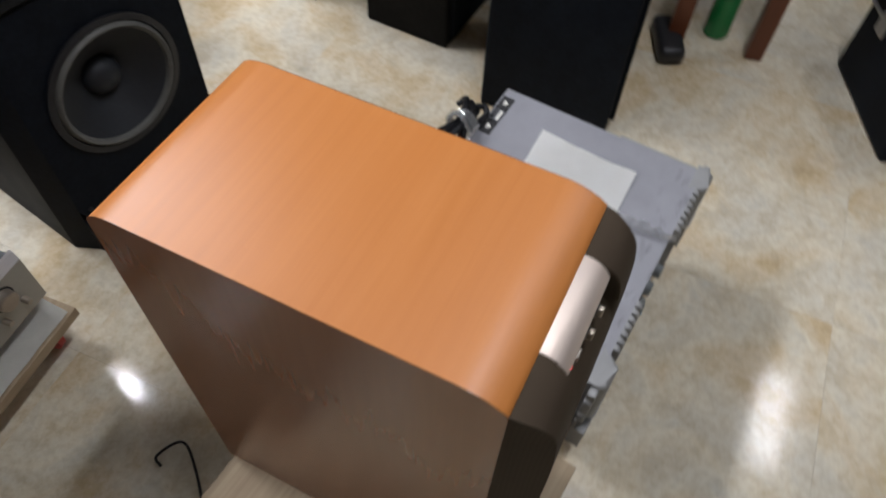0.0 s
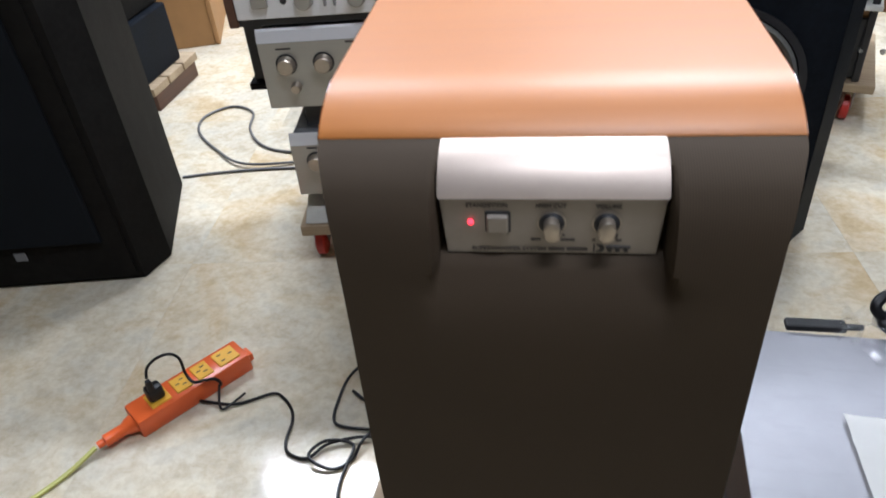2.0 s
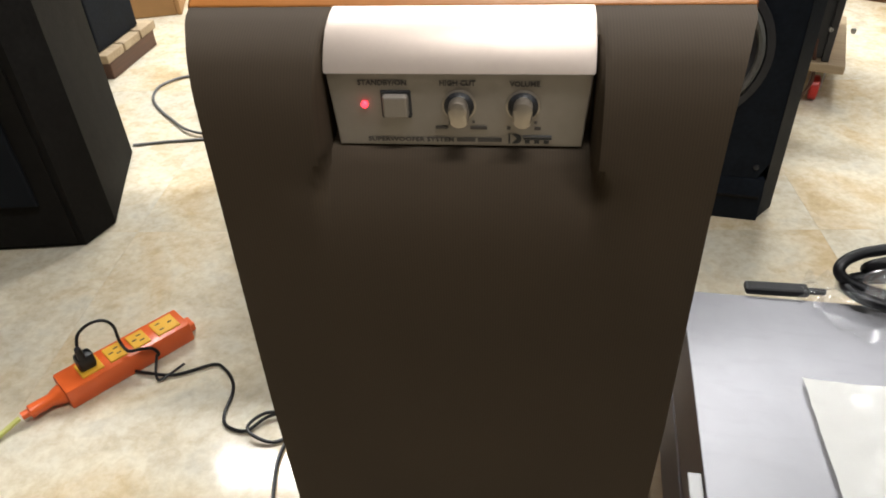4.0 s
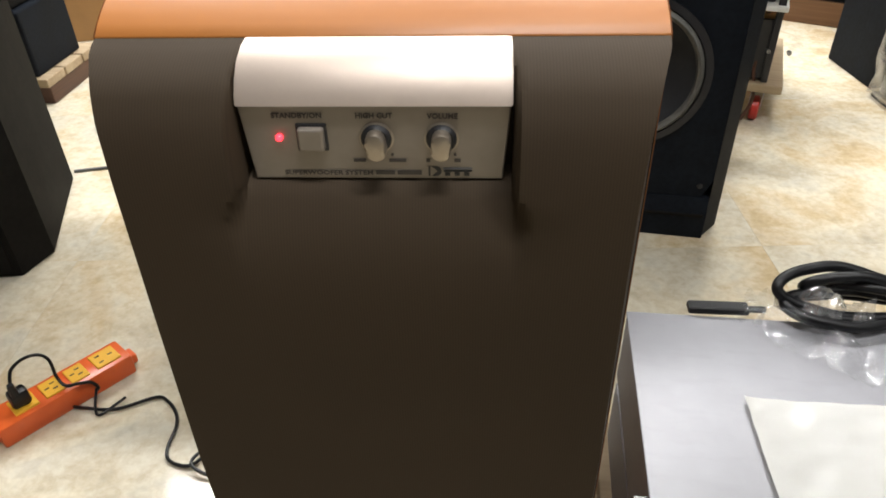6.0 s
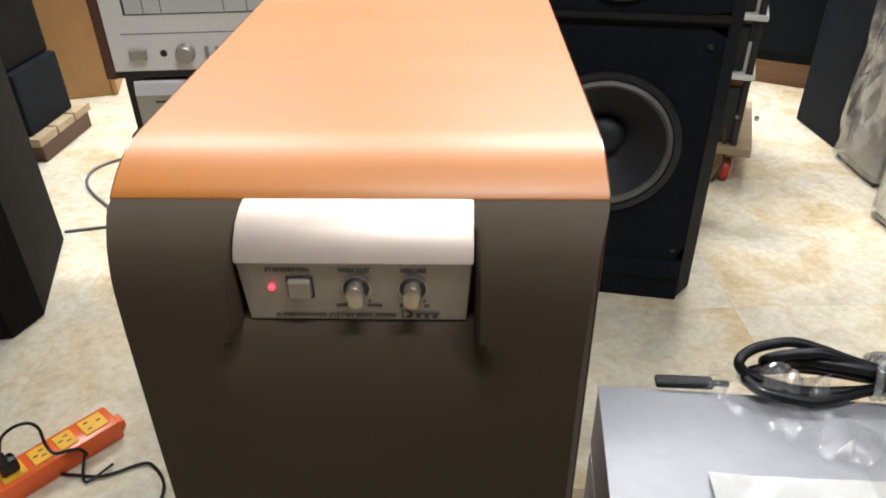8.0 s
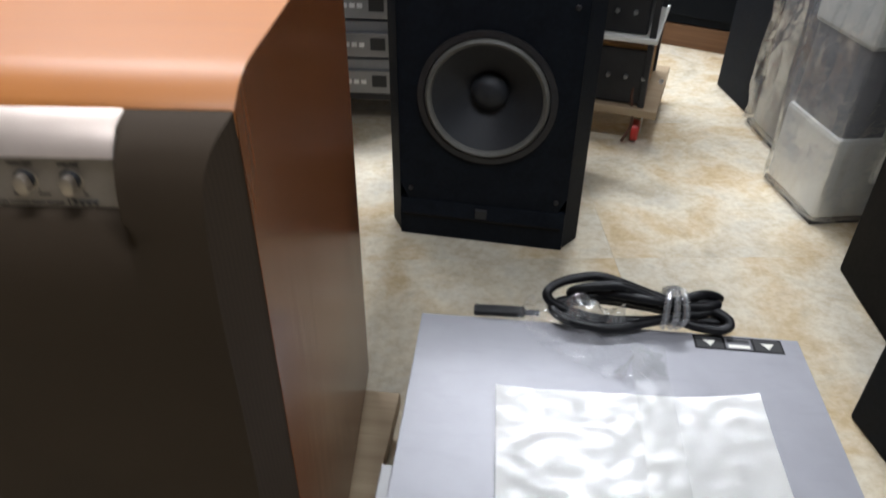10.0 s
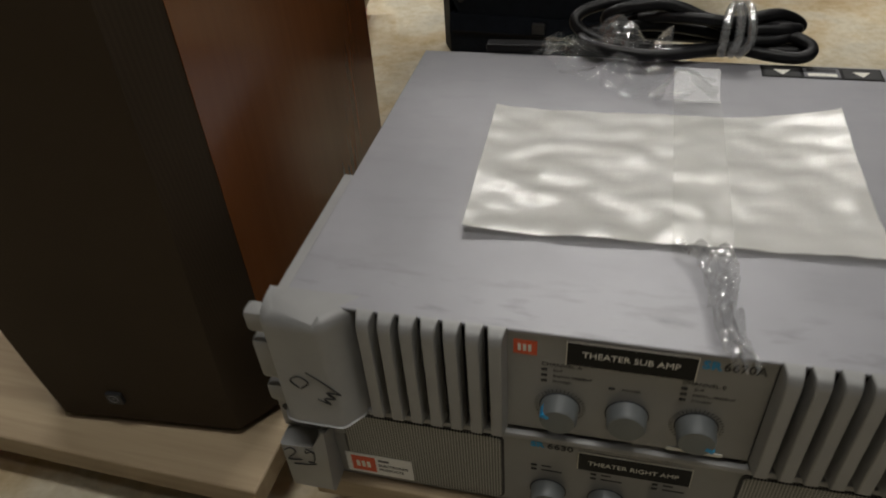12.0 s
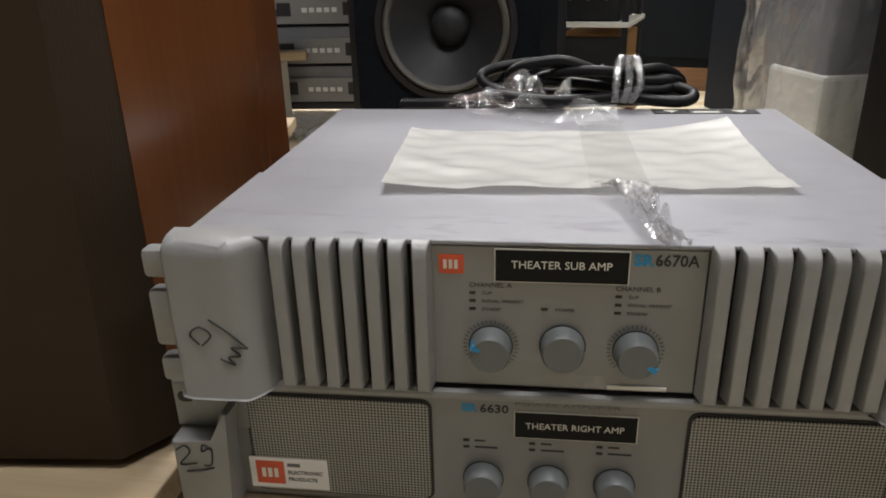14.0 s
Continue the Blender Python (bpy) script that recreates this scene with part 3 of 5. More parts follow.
    part("badge_mark", turned([(0.0045, -0.0003), (0.0045, 0.0006), (0.0036, 0.0006), (0.0036, -0.0003)], 20, "Y", (-0.0195, -0.0424, 0.0445), closed=False), M_GREYINK, bd)
    part("badge_mark", turned([(0.0014, -0.0003), (0.0014, 0.0006)], 12, "Y", (-0.0195, -0.0424, 0.0445)), M_GREYINK, bd)
    # black board stands in for the dark gap between cloth and dolly
    part("gap_filler", prism([(-0.104, 0.012), (-0.072, -0.024), (0.072, -0.024), (0.104, 0.012), (0.104, 0.385), (-0.104, 0.385)], "Z", 0.004, 0.0125, 0.001), M_BLACK, th, "black board filling the dark gap under the cabinet")
    for fx in (-0.085, 0.085):
        for fy in (0.04, 0.35):
            part("foot", turned([(0.018, 0.0), (0.02, 0.002), (0.018, 0.0045)], 20, "Z", (fx, fy, 0)), M_BLACK, th)
    return th


# ---- power amplifiers on a dolly ----
BASE = pose(0.0125, 0.004, 0, rz=2.1)
AMP = pose(0.0145, 0.008, 0, rx=0.7, rz=2.1) @ Matrix.Diagonal((0.985, 0.97, 1.0, 1.0))


def caster(parent, x, y, top, r=0.02):
    c = part("caster", box(x - 0.018, x + 0.018, y - 0.018, y + 0.018, top - 0.004, top, 0.001), M_STEEL, parent)
    for dx in (-0.014, 0.014):
        part("fork", prism([(y - 0.014, top - 0.004), (y + 0.014, top - 0.004), (y + 0.022, r * 0.9), (y + 0.010, r * 0.8)], "X", x + dx - 0.001, x + dx + 0.001), M_STEEL, c)
    part("wheel", turned([(r * 0.85, -0.010), (r, -0.007), (r, 0.007), (r * 0.85, 0.010)], 24, "X", (x, y + 0.012, r)), M_RED, c, "red rubber wheel", smooth=True)


def dolly(name, m, x0, x1, y0, y1, z0, z1, label, material):
    th = thing(name, m, label, "dolly")
    part("board", box(x0, x1, y0, y1, z0, z1, 0.002), material, th)
    for x in (x0 + 0.04, x1 - 0.04):
        for y in (y0 + 0.03, y1 - 0.06):
            caster(th, x, y, z0)
    return th


dolly("dolly", pose(0, 0, 0, rz=0.5), -0.615, -0.262, -0.034, 0.427, 0.046, 0.0705, "low pale plywood dolly on red casters under the subwoofer", M_PLY)
subwoofer()
dolly("dolly", BASE, -0.235, 0.235, -0.005, 0.40, 0.046, 0.0705, "low plywood dolly on red casters under two amplifiers", M_PLY)


def fin(x, z0, z1):
    """A tapering cooling rib, rounded over on top."""
    side = [(0.0, z0), (-0.0115, z0), (-0.012, z0 + 0.0006), (-0.012, z1 - 0.0095), (-0.0112, z1 - 0.0055), (-0.0092, z1 - 0.0026), (-0.006, z1 - 0.0008), (-0.002, z1), (0.0, z1)]
    bm = prism(side, "X", x, x + 0.0122)
    for v in bm.verts:
        # narrower towards its face
        k = -v.co.y / 0.012
        v.co.x += 0.0024 * k if v.co.x < x + 0.006 else -0.0018 * k
    bmesh.ops.bevel(bm, geom=[e for e in bm.edges if all(v.co.y < -0.001 for v in e.verts) and abs(e.verts[0].co.x - e.verts[1].co.x) < 0.003], offset=0.0006, segments=1, affect="EDGES")
    return bm


def dial_knob(parent, x, z, r, depth, turn, y=0.0, pointer=True):
    kb = part("knob", turned([(r * 1.03, 0.0), (r, 0.001), (r * 0.96, depth * 0.85), (r * 0.86, depth), (0, depth)], 32, "Y"), M_KNOBG, parent, "blue-grey round knob", pose(x, y, z, ry=turn), True)
    part("gap_ring", turned([(r * 1.07, 0.0), (r * 1.07, 0.0005)], 32, "Y"), M_INK, kb)
    if pointer:
        part("pointer", prism([(-0.0018, r * 0.98), (0.0018, r * 0.98), (0.0012, r * 0.55), (-0.0012, r * 0.55)], "Y", -depth - 0.0004, -depth * 0.4), M_BLUE, kb, "blue pointer mark")
    return kb


def amp_top():
    th = thing("power_amplifier", AMP, "grey rack power amplifier with finned front, on another amplifier", "amplifier", "power amplifiers")
    z0, z1 = 0.1715, 0.262
    part("chassis", box(-0.2275, 0.2275, 0.012, 0.39, 0.1715, 0.2628, 0.0015), M_GREY, th)
    for fx in (-0.19, 0.19):
        for fy in (0.05, 0.35):
            part("foot", turned([(0.012, 0.1628), (0.012, 0.172)], 16, "Z", (fx, fy, 0)), M_BLACK, th)
    top = part("top_cover", box(-0.2285, 0.2285, -0.001, 0.391, 0.263, 0.2658, 0.001), M_GREY, th, "scuffed grey steel lid")
    pf = part("front_panel", prism([(-0.0772, z0 - 0.002), (0.0822, z0 - 0.002), (0.0822, 0.2628), (-0.0772, 0.2628)], "Y", 0.0, 0.0115, 0.0008), M_GREYP, th, "plain grey control panel")
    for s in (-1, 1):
        # near-black plate stands in for the dark of the gaps between ribs
        part("gap_back", box(*((-0.18, -0.0785) if s < 0 else (0.0828, 0.188)), 0.006, 0.0115, z0 + 0.001, 0.2625), M_DARKGAP, th)
        for i in range(7):
            x = -0.1752 + i * 0.0144 if s < 0 else 0.0825 + i * 0.0151
            part("fin", fin(x, z0 - 0.002, 0.2662), M_GREYF, th, smooth=True)
        blk = [(s * 0.177 + (0.004 if s > 0 else 0), 0.0118), (s * 0.1775 + (0.004 if s > 0 else 0), 0.002), (s * 0.1915, -0.0172), (s * 0.1945, -0.0195), (s * 0.199, -0.020), (s * 0.230, -0.020), (s * 0.236, -0.0185), (s * 0.240, -0.013), (s * 0.241, 0.0118)]
        bm = prism(blk, "Z", 0.1625, 0.266)
        bmesh.ops.bevel(bm, geom=[e for e in bm.edges if all(v.co.z > 0.2655 and v.co.y < 0.011 for v in e.verts)], offset=0.0095, segments=5, affect="EDGES", profile=0.5)
        bmesh.ops.bevel(bm, geom=[e for e in bm.edges if all(v.co.z < 0.163 for v in e.verts)], offset=0.002, segments=2, affect="EDGES", profile=0.5)
        ear = part("ear_block", bm, M_GREYF, th, "worn cast end piece", smooth=True)
        for a, b in ((0.240, 0.259), (0.193, 0.232), (0.167, 0.185)):
            part("ear_tab", box(*(sorted((s * 0.236, s * 0.2555))), -0.010, 0.004, a, b, 0.0035), M_GREYF, ear, smooth=True)
        if s < 0:
            m = pose(-0.203, -0.0205, 0.2)
            for p in ([(-0.013, 0.001), (-0.017, 0.006), (-0.012, 0.010), (-0.007, 0.006), (-0.012, 0.0005)], [(-0.007, 0.014), (0.001, 0.008), (0.010, 0.0)], [(0.010, 0.0), (0.002, 0.0), (0.006, -0.004), (0.000, -0.005), (0.003, -0.009), (-0.004, -0.006)]):
                part("pen_mark", tube([(x * 1.35, 0, z * 1.35) for x, z in p], 0.0006, 5, 5), M_INK, ear, m=m)
    part("side_rail", box(-0.2405, -0.2285, 0.012, 0.16, 0.256, 0.2595, 0.001), M_GREYF, th)
    part("side_rail", box(0.2285, 0.2405, 0.012, 0.16, 0.256, 0.2595, 0.001), M_GREYF, th)
    y = -0.0002
    part("orange_badge", box(-0.0725, -0.0575, -0.0006, 0.0, 0.245, 0.257), M_ORANGE_B, pf, "plain orange maker's mark")
    for k in range(3):
        part("badge_print", box(-0.0697 + k * 0.0033, -0.0677 + k * 0.0033, -0.0009, -0.0005, 0.2482, 0.2538), M_WHITEINK, pf)
    lp = part("name_label", box(-0.0395, 0.0385, -0.0009, 0.0, 0.2405, 0.2615, 0.0002), M_WHITEINK, pf, "engraved black name label")
    part("label_face", box(-0.0388, 0.0378, -0.0013, -0.0006, 0.2412, 0.2608), M_LABEL, lp)
    lettering("THEATER SUB AMP", 0.0068, M_WHITEINK, lp, pose(-0.0295, -0.0015, 0.2497), width=0.058)
    lettering("SR", 0.0095, M_BLUE, pf, pose(0.0405, -0.0003, 0.2528), width=0.0115, bold=0.0004)
    lettering("6670A", 0.0098, M_INK, pf, pose(0.0525, -0.0003, 0.2528), width=0.0245, bold=0.0002)
    for cx, n in ((-0.0545, "CHANNEL A"), (0.0315, "CHANNEL B")):
        lettering(n, 0.0043, M_INK, pf, pose(cx, y, 0.2365), width=0.0255)
        for k, w in enumerate((("CLIP", 0.006), ("SIGNAL PRESENT", 0.025), ("STANDBY", 0.012))):
            z = 0.2328 - k * 0.0053
            part("indicator", box(cx, cx + 0.0038, -0.0008, 0.0, z - 0.0007, z + 0.0007), M_INK, pf)
            lettering(w[0], 0.0028, M_INK, pf, pose(cx + 0.0075, y, z - 0.001), width=w[1])
    part("indicator", box(-0.0115, -0.0075, -0.0008, 0.0, 0.2225, 0.2239), M_INK, pf)
    lettering("POWER", 0.003, M_INK, pf, pose(-0.003, y, 0.222), width=0.0115)
    for kx, t in ((-0.0415, -62), (0.0455, 118)):
        dial_knob(pf, kx, 0.1975, 0.0128, 0.014, t)
        for a in range(-14, 15):
            an = radians(a * 9.6)
            c, s = math.sin(an), math.cos(an)
            part("tick", prism([(kx + 0.0148 * c - 0.0002 * s, 0.1975 + 0.0148 * s + 0.0002 * c), (kx + 0.0148 * c + 0.0002 * s, 0.1975 + 0.0148 * s - 0.0002 * c), (kx + 0.0172 * c + 0.0002 * s, 0.1975 + 0.0172 * s - 0.0002 * c), (kx + 0.0172 * c - 0.0002 * s, 0.1975 + 0.0172 * s + 0.0002 * c)], "Y", -0.0002, 0.0), M_INK, pf)
    dial_knob(pf, 0.002, 0.199, 0.0132, 0.012, 0, pointer=False)
    wl = part("warning_label", box(0.103, 0.207, 0.364, 0.388, 0.2656, 0.2661), M_LABEL, top, "black and silver warning label")
    for k in range(3):
        x = 0.106 + k * 0.034
        part("label_field", box(x, x + 0.031, 0.3665, 0.3855, 0.2660, 0.2663), M_GREYINK if k == 1 else M_DARKGAP, wl)
        if k != 1:
            part("label_triangle", prism([(x + 0.008, 0.3795), (x + 0.023, 0.3795), (x + 0.0155, 0.3695)], "Z", 0.2662, 0.2666), M_WHITEINK, wl)
        else:
            part("label_bar", box(x + 0.003, x + 0.028, 0.3685, 0.374, 0.2662, 0.2666), M_WHITEINK, wl)
            part("label_bar", box(x + 0.003, x + 0.028, 0.378, 0.3835, 0.2662, 0.2666), M_INK, wl)

    part("tape_strip", box(0.03, 0.066, -0.0014, -0.0002, 0.1705, 0.1735, 0.0005), M_FOAM, pf, "strip of old whitish tape")
    part("tape_curl", sheet(0.022, 0.010, 14, 8, lambda x, y: 0.003 * abs(noise.noise((x * 160, y * 160, 1)))), M_FILM, pf, m=pose(0.006, -0.003, 0.1715, 90, 0, 0))


amp_top()


def rounded_rect(x0, x1, z0, z1, r, n=5):
    out = []
    for cx, cz, a0 in ((x1 - r, z1 - r, 0), (x0 + r, z1 - r, 90), (x0 + r, z0 + r, 180), (x1 - r, z0 + r, 270)):
        for k in range(n + 1):
            a = radians(a0 + 90 * k / n)
            out.append((cx + r * math.cos(a), cz + r * math.sin(a)))
    return out


def amp_low():
    th = thing("power_amplifier", AMP, "grey rack power amplifier with perforated front grilles, under another", "amplifier", "power amplifiers")
    z0, z1 = 0.0708, 0.162
    part("chassis", box(-0.2275, 0.2275, 0.012, 0.385, z0 + 0.001, z1 + 0.0005, 0.0015), M_GREY, th)
    pf = part("front_panel", box(-0.221, 0.221, 0.0, 0.0115, z0, z1 + 0.001, 0.0025), M_GREYP, th, "grey control panel with a rounded edge")
    part("top_lip", box(-0.221, 0.221, -0.004, 0.004, z1 - 0.003, z1 + 0.0035, 0.0028), M_GREYF, th, smooth=True)
    for a, b in ((-0.2045, -0.0815), (0.083, 0.2035)):
        gr = part("vent_grille", prism(rounded_rect(a, b, 0.0785, 0.1545, 0.006), "Y", -0.0022, 0.0, 0.0004), M_PERF, th, "perforated silver mesh")
        part("grille_rim", prism(rounded_rect(a - 0.0018, b + 0.0018, 0.0767, 0.1563, 0.007), "Y", -0.0008, 0.0004), M_INK, gr)
    sp = part("sticker", box(-0.2085, -0.153, -0.0027, -0.0021, 0.0805, 0.1055), M_SILVER, th, "silver sticker with a plain orange mark")
    part("orange_badge", box(-0.204, -0.184, -0.0031, -0.0025, 0.084, 0.1025), M_ORANGE_B, sp)
    for k in range(3):
        part("badge_print", box(-0.2 + k * 0.0044, -0.1972 + k * 0.0044, -0.0034, -0.003, 0.0895, 0.097), M_WHITEINK, sp)
    part("print_bar", box(-0.1815, -0.1725, -0.0029, -0.0026, 0.0985, 0.1012), M_GREYINK, sp)
    lettering("ELECTRONIC", 0.0042, M_GREYINK, sp, pose(-0.1815, -0.0029, 0.0925), width=0.0245, bold=0.0001)
    lettering("PRODUCTS", 0.0042, M_GREYINK, sp, pose(-0.1815, -0.0029, 0.0868), width=0.0205, bold=0.0001)
    for s in (-1, 1):
        bm = prism([(s * 0.2555, 0.128), (s * 0.2555, 0.162), (s * 0.2, 0.162), (s * 0.2, 0.128)], "Y", -0.002, 0.004, 0.001)
        ear = part("ear_plate", bm, M_GREYF, th)
        part("ear_slot", prism(rounded_rect(*sorted((s * 0.2415, s * 0.2525)), 0.147, 0.155, 0.0038), "Y", -0.0024, -0.0018), M_DARKGAP, ear)
        part("handle", prism([(s * 0.2525, z0 + 0.002), (s * 0.2525, 0.128), (s * 0.224, 0.128), (s * 0.216, 0.150), (s * 0.2105, 0.150), (s * 0.2155, 0.122), (s * 0.2155, z0 + 0.002)], "Y", -0.02, 0.003, 0.0015), M_GREYF, th, "grey angled handle", smooth=True)
        if s < 0:
            m = pose(-0.2345, -0.0205, 0.114)
            for p in ([(-0.012, 0.005), (-0.007, 0.008), (-0.005, 0.004), (-0.011, -0.003), (-0.002, -0.002)], [(0.007, 0.006), (0.003, 0.009), (0.002, 0.005), (0.007, 0.007), (0.006, -0.002), (0.002, -0.003)], [(-0.008, -0.007), (0.0, -0.006), (0.007, -0.004)]):
                part("pen_mark", tube([(x * 1.3, 0, z * 1.4) for x, z in p], 0.0006, 5, 5), M_INK, th, m=m)
    lp = part("name_label", box(-0.0265, 0.0515, -0.0009, 0.0, 0.1312, 0.1512, 0.0002), M_WHITEINK, pf, "engraved black name label")
    part("label_face", box(-0.0258, 0.0508, -0.0013, -0.0006, 0.1319, 0.1505), M_LABEL, lp)
    lettering("THEATER RIGHT AMP", 0.0064, M_WHITEINK, lp, pose(-0.019, -0.0015, 0.1389), width=0.062)
    lettering("SR", 0.0075, M_BLUE, pf, pose(-0.0605, -0.0003, 0.1495), width=0.0105, bold=0.0004)
    lettering("6630", 0.0085, M_INK, pf, pose(-0.0485, -0.0003, 0.149), width=0.0185, bold=0.0002)
    lettering("POWER AMPLIFIER", 0.0032, M_GREYINK, pf, pose(-0.026, -0.0003, 0.1552), width=0.066)
    for cx in (-0.0595, -0.0165, 0.0265):
        for k in range(2):
            part("indicator", box(cx, cx + 0.004, -0.0008, 0.0, 0.1262 - k * 0.005, 0.1276 - k * 0.005), M_INK, pf)
            part("print_bar", box(cx + 0.0075, cx + 0.0075 + (0.007, 0.015)[k], -0.0003, 0.0, 0.1262 - k * 0.005, 0.1274 - k * 0.005), M_INK, pf)
    for kx in (-0.0465, -0.0035, 0.0395):
        dial_knob(pf, kx, 0.097, 0.0128, 0.013, 0, pointer=False)


amp_low()


for fx in (-0.18, 0.18):
    part("rear_foot", turned([(0.012, 0.069), (0.012, 0.0725)], 16, "Z", (fx, 0.36, -0.0065)), M_BLACK, bpy.data.objects["power_amplifier.001"])
# ---- things on the amplifier ----
LID = AMP @ pose(0, 0, 0.2662)

def paper_z(x, y):
    e = 0.0012 + 0.006 * noise.noise((x * 14, y * 20, 0.3)) ** 2
    e += 0.013 * max(0, (x - 0.19) / 0.095) ** 2 * (y / 0.185) ** 2 + 0.005 * max(0, (0.06 - x) / 0.06) ** 2
    e += 0.004 * max(0, 1 - y / 0.03) * (0.4 + 0.6 * abs(noise.noise((x * 9, 5, 1)))) + 0.0014 * noise.noise((x * 45, y * 70, 2))
    return max(0.0004, e)


th = part("paper_sheet", sheet(0.285, 0.183, 48, 32, paper_z, thick=0.0004), M_PAPER, m=LID @ pose(-0.124, 0.0885, 0, rz=2.2), smooth=True)
tagged(th, "blank cream paper sleeve taped on the amplifier lid", "paper")


cable = thing("power_cable", LID @ pose(0.025, 0.408, 0.0, rz=1), "coiled thick black power cable in a plastic bag, on the amplifier", "cable")
for left, right, w, tilt, lift, dy in ((-0.1, 0.104, 0.026, 40, 0.028, 0.004), (-0.092, 0.122, 0.025, 18, 0.018, -0.01), (-0.07, 0.11, 0.021, 122, 0.027, 0.012), (-0.08, 0.118, 0.023, 5, 0.0075, 0.006)):
    loop = []
    for k in range(18):
        a = 2 * math.pi * k / 16 + 0.2
        c, s = math.cos(a), math.sin(a)
        mid, hw = (left + right) / 2, (right - left) / 2
        x = mid + hw * (abs(c) ** 0.75) * (1 if c > 0 else -1)
        # drawn together where the tie holds the turns
        pinch = 1 - 0.62 * math.exp(-((x - 0.052) / 0.032) ** 2)
        u = w * s * pinch * (0.72 if x > 0.06 else 1)
        t = math.radians(tilt + 10 * math.sin(a + w * 90))
        drop = lift if x < 0.03 else lift * 0.75
        loop.append((x, dy * pinch + u * math.cos(t) + 0.003 * math.sin(3 * a + tilt), max(0.0058, drop + u * math.sin(t) + 0.002 * math.sin(2 * a + tilt))))
    part("cord", tube(loop, 0.006, 6, 12), M_RUBBER, cable, smooth=True)
part("cord", tube([(-0.06, 0.03, 0.012), (-0.03, 0.012, 0.03), (0.02, -0.006, 0.037), (0.05, -0.004, 0.034), (0.09, 0.012, 0.036), (0.116, 0.026, 0.02), (0.105, 0.036, 0.008)], 0.0056, 8, 12), M_RUBBER, cable, smooth=True)
for dx in (-0.006, 0.002, 0.009):
    part("tie", tube([(0.047 + dx, -0.02, 0.008), (0.05 + dx * 1.6, -0.025, 0.026), (0.052 + dx, -0.002, 0.048), (0.056 - dx, 0.024, 0.03), (0.052, 0.02, 0.008)], 0.0042, 8, 8), M_CRINKLE, cable, "clear film tie")

plug = thing("cable_plug", LID @ pose(-0.13, 0.4, 0.0, rz=2), "black moulded plug lying on the amplifier's rear edge", "plug")
part("plug_body", box(-0.034, 0.03, -0.008, 0.008, 0.0, 0.0085, 0.0028), M_RUBBER, plug)
part("strain_relief", box(0.0295, 0.048, -0.0035, 0.0035, 0.001, 0.007, 0.002), M_RUBBER, plug)


def film_piece(points, width, nx, ny, seed, rise, base=0.001):
    """A crumpled strip of clear film along a bent line, ragged at its edges."""
    line = [Vector((*p, 0)) for p in points]
    bm = bmesh.new()
    rows = []
    for i in range(nx + 1):
        t = i / nx * (len(line) - 1)
        k = min(int(t), len(line) - 2)
        c = line[k].lerp(line[k + 1], t - k)
        d = (line[k + 1] - line[k]).normalized()
        side = Vector((-d.y, d.x, 0))
        wd = width * (0.45 + 0.9 * math.sin(math.pi * min(1, 0.12 + 0.8 * i / nx))) * (1 + 0.5 * noise.noise((i * 0.3, seed, 0)))
        row = []
        for j in range(ny + 1):
            u = j / ny - 0.5
            p = c + side * (u * wd)
            e = abs(noise.noise((p.x * 17 + seed, p.y * 17, seed))) + 0.5 * abs(noise.noise((p.x * 45, p.y * 45 + seed, 3)))
            row.append(bm.verts.new((p.x, p.y, base + rise * e * (1 - 1.2 * abs(u)))))
        rows.append(row)
    for i in range(nx):
        for j in range(ny):
            bm.faces.new((rows[i][j], rows[i + 1][j], rows[i + 1][j + 1], rows[i][j + 1]))
    return bm


bag = part("plastic_bag", film_piece(((-0.105, 0.41), (-0.08, 0.4), (-0.05, 0.375), (-0.01, 0.345), (0.03, 0.325), (0.045, 0.3)), 0.062, 60, 16, 1.0, 0.036), M_FILM, m=LID)
tagged(bag, "crumpled clear plastic bag under the coiled cable", "bag")
part("bag_tail", film_piece(((-0.075, 0.41), (-0.03, 0.4), (0.0, 0.396), (0.02, 0.398)), 0.03, 40, 12, 4.0, 0.05, 0.004), M_CRINKLE, bag)


def tape_z(x, y):
    # along y: from the lid's front edge, over the paper and up to the bag
    on = 0.0065 if 0.075 < y < 0.285 else 0.0018
    return on + 0.0005 * noise.noise((x * 30, y * 20, 4)) + 0.0004 * abs(noise.noise((x * 40, y * 25, 8))) + (0.012 * ((y - 0.285) / 0.06) if y > 0.285 else 0)


tp = part("clear_tape", sheet(0.04, 0.262, 12, 60, lambda x, y: tape_z(x, y + 0.073)), M_TAPE, m=LID @ pose(0.021, 0.088, 0.0, rz=-0.5))
tagged(tp, "strip of clear packing tape across the paper", "tape")
bm = bmesh.new()
grid = []
for i in range(27):
    k = i / 26
    mid, wide = 0.019 + 0.022 * k + 0.003 * math.sin(7 * k), 0.036 * (1 - 0.5 * min(1, 2.2 * k)) * (1 - 0.25 * k * k)
    grid.append([bm.verts.new((mid + wide * (j / 12 - 0.5), 0.004 - 0.104 * k + 0.004 * math.sin(j * 1.3 + k * 5), 0.0022 + 0.006 * (1 - k) + 0.019 * min(1, 3 * k) * abs(noise.noise((j * 0.45 + 3, k * 7, 2))) + 0.004 * abs(noise.noise((j * 1.1, k * 19, 5))))) for j in range(13)])
for r0, r1 in zip(grid, grid[1:]):
    for j in range(12):
        bm.faces.new((r0[j], r0[j + 1], r1[j + 1], r1[j]))
part("crumpled_tail", bm, M_CRINKLE, tp, "crumpled glossy loose end")


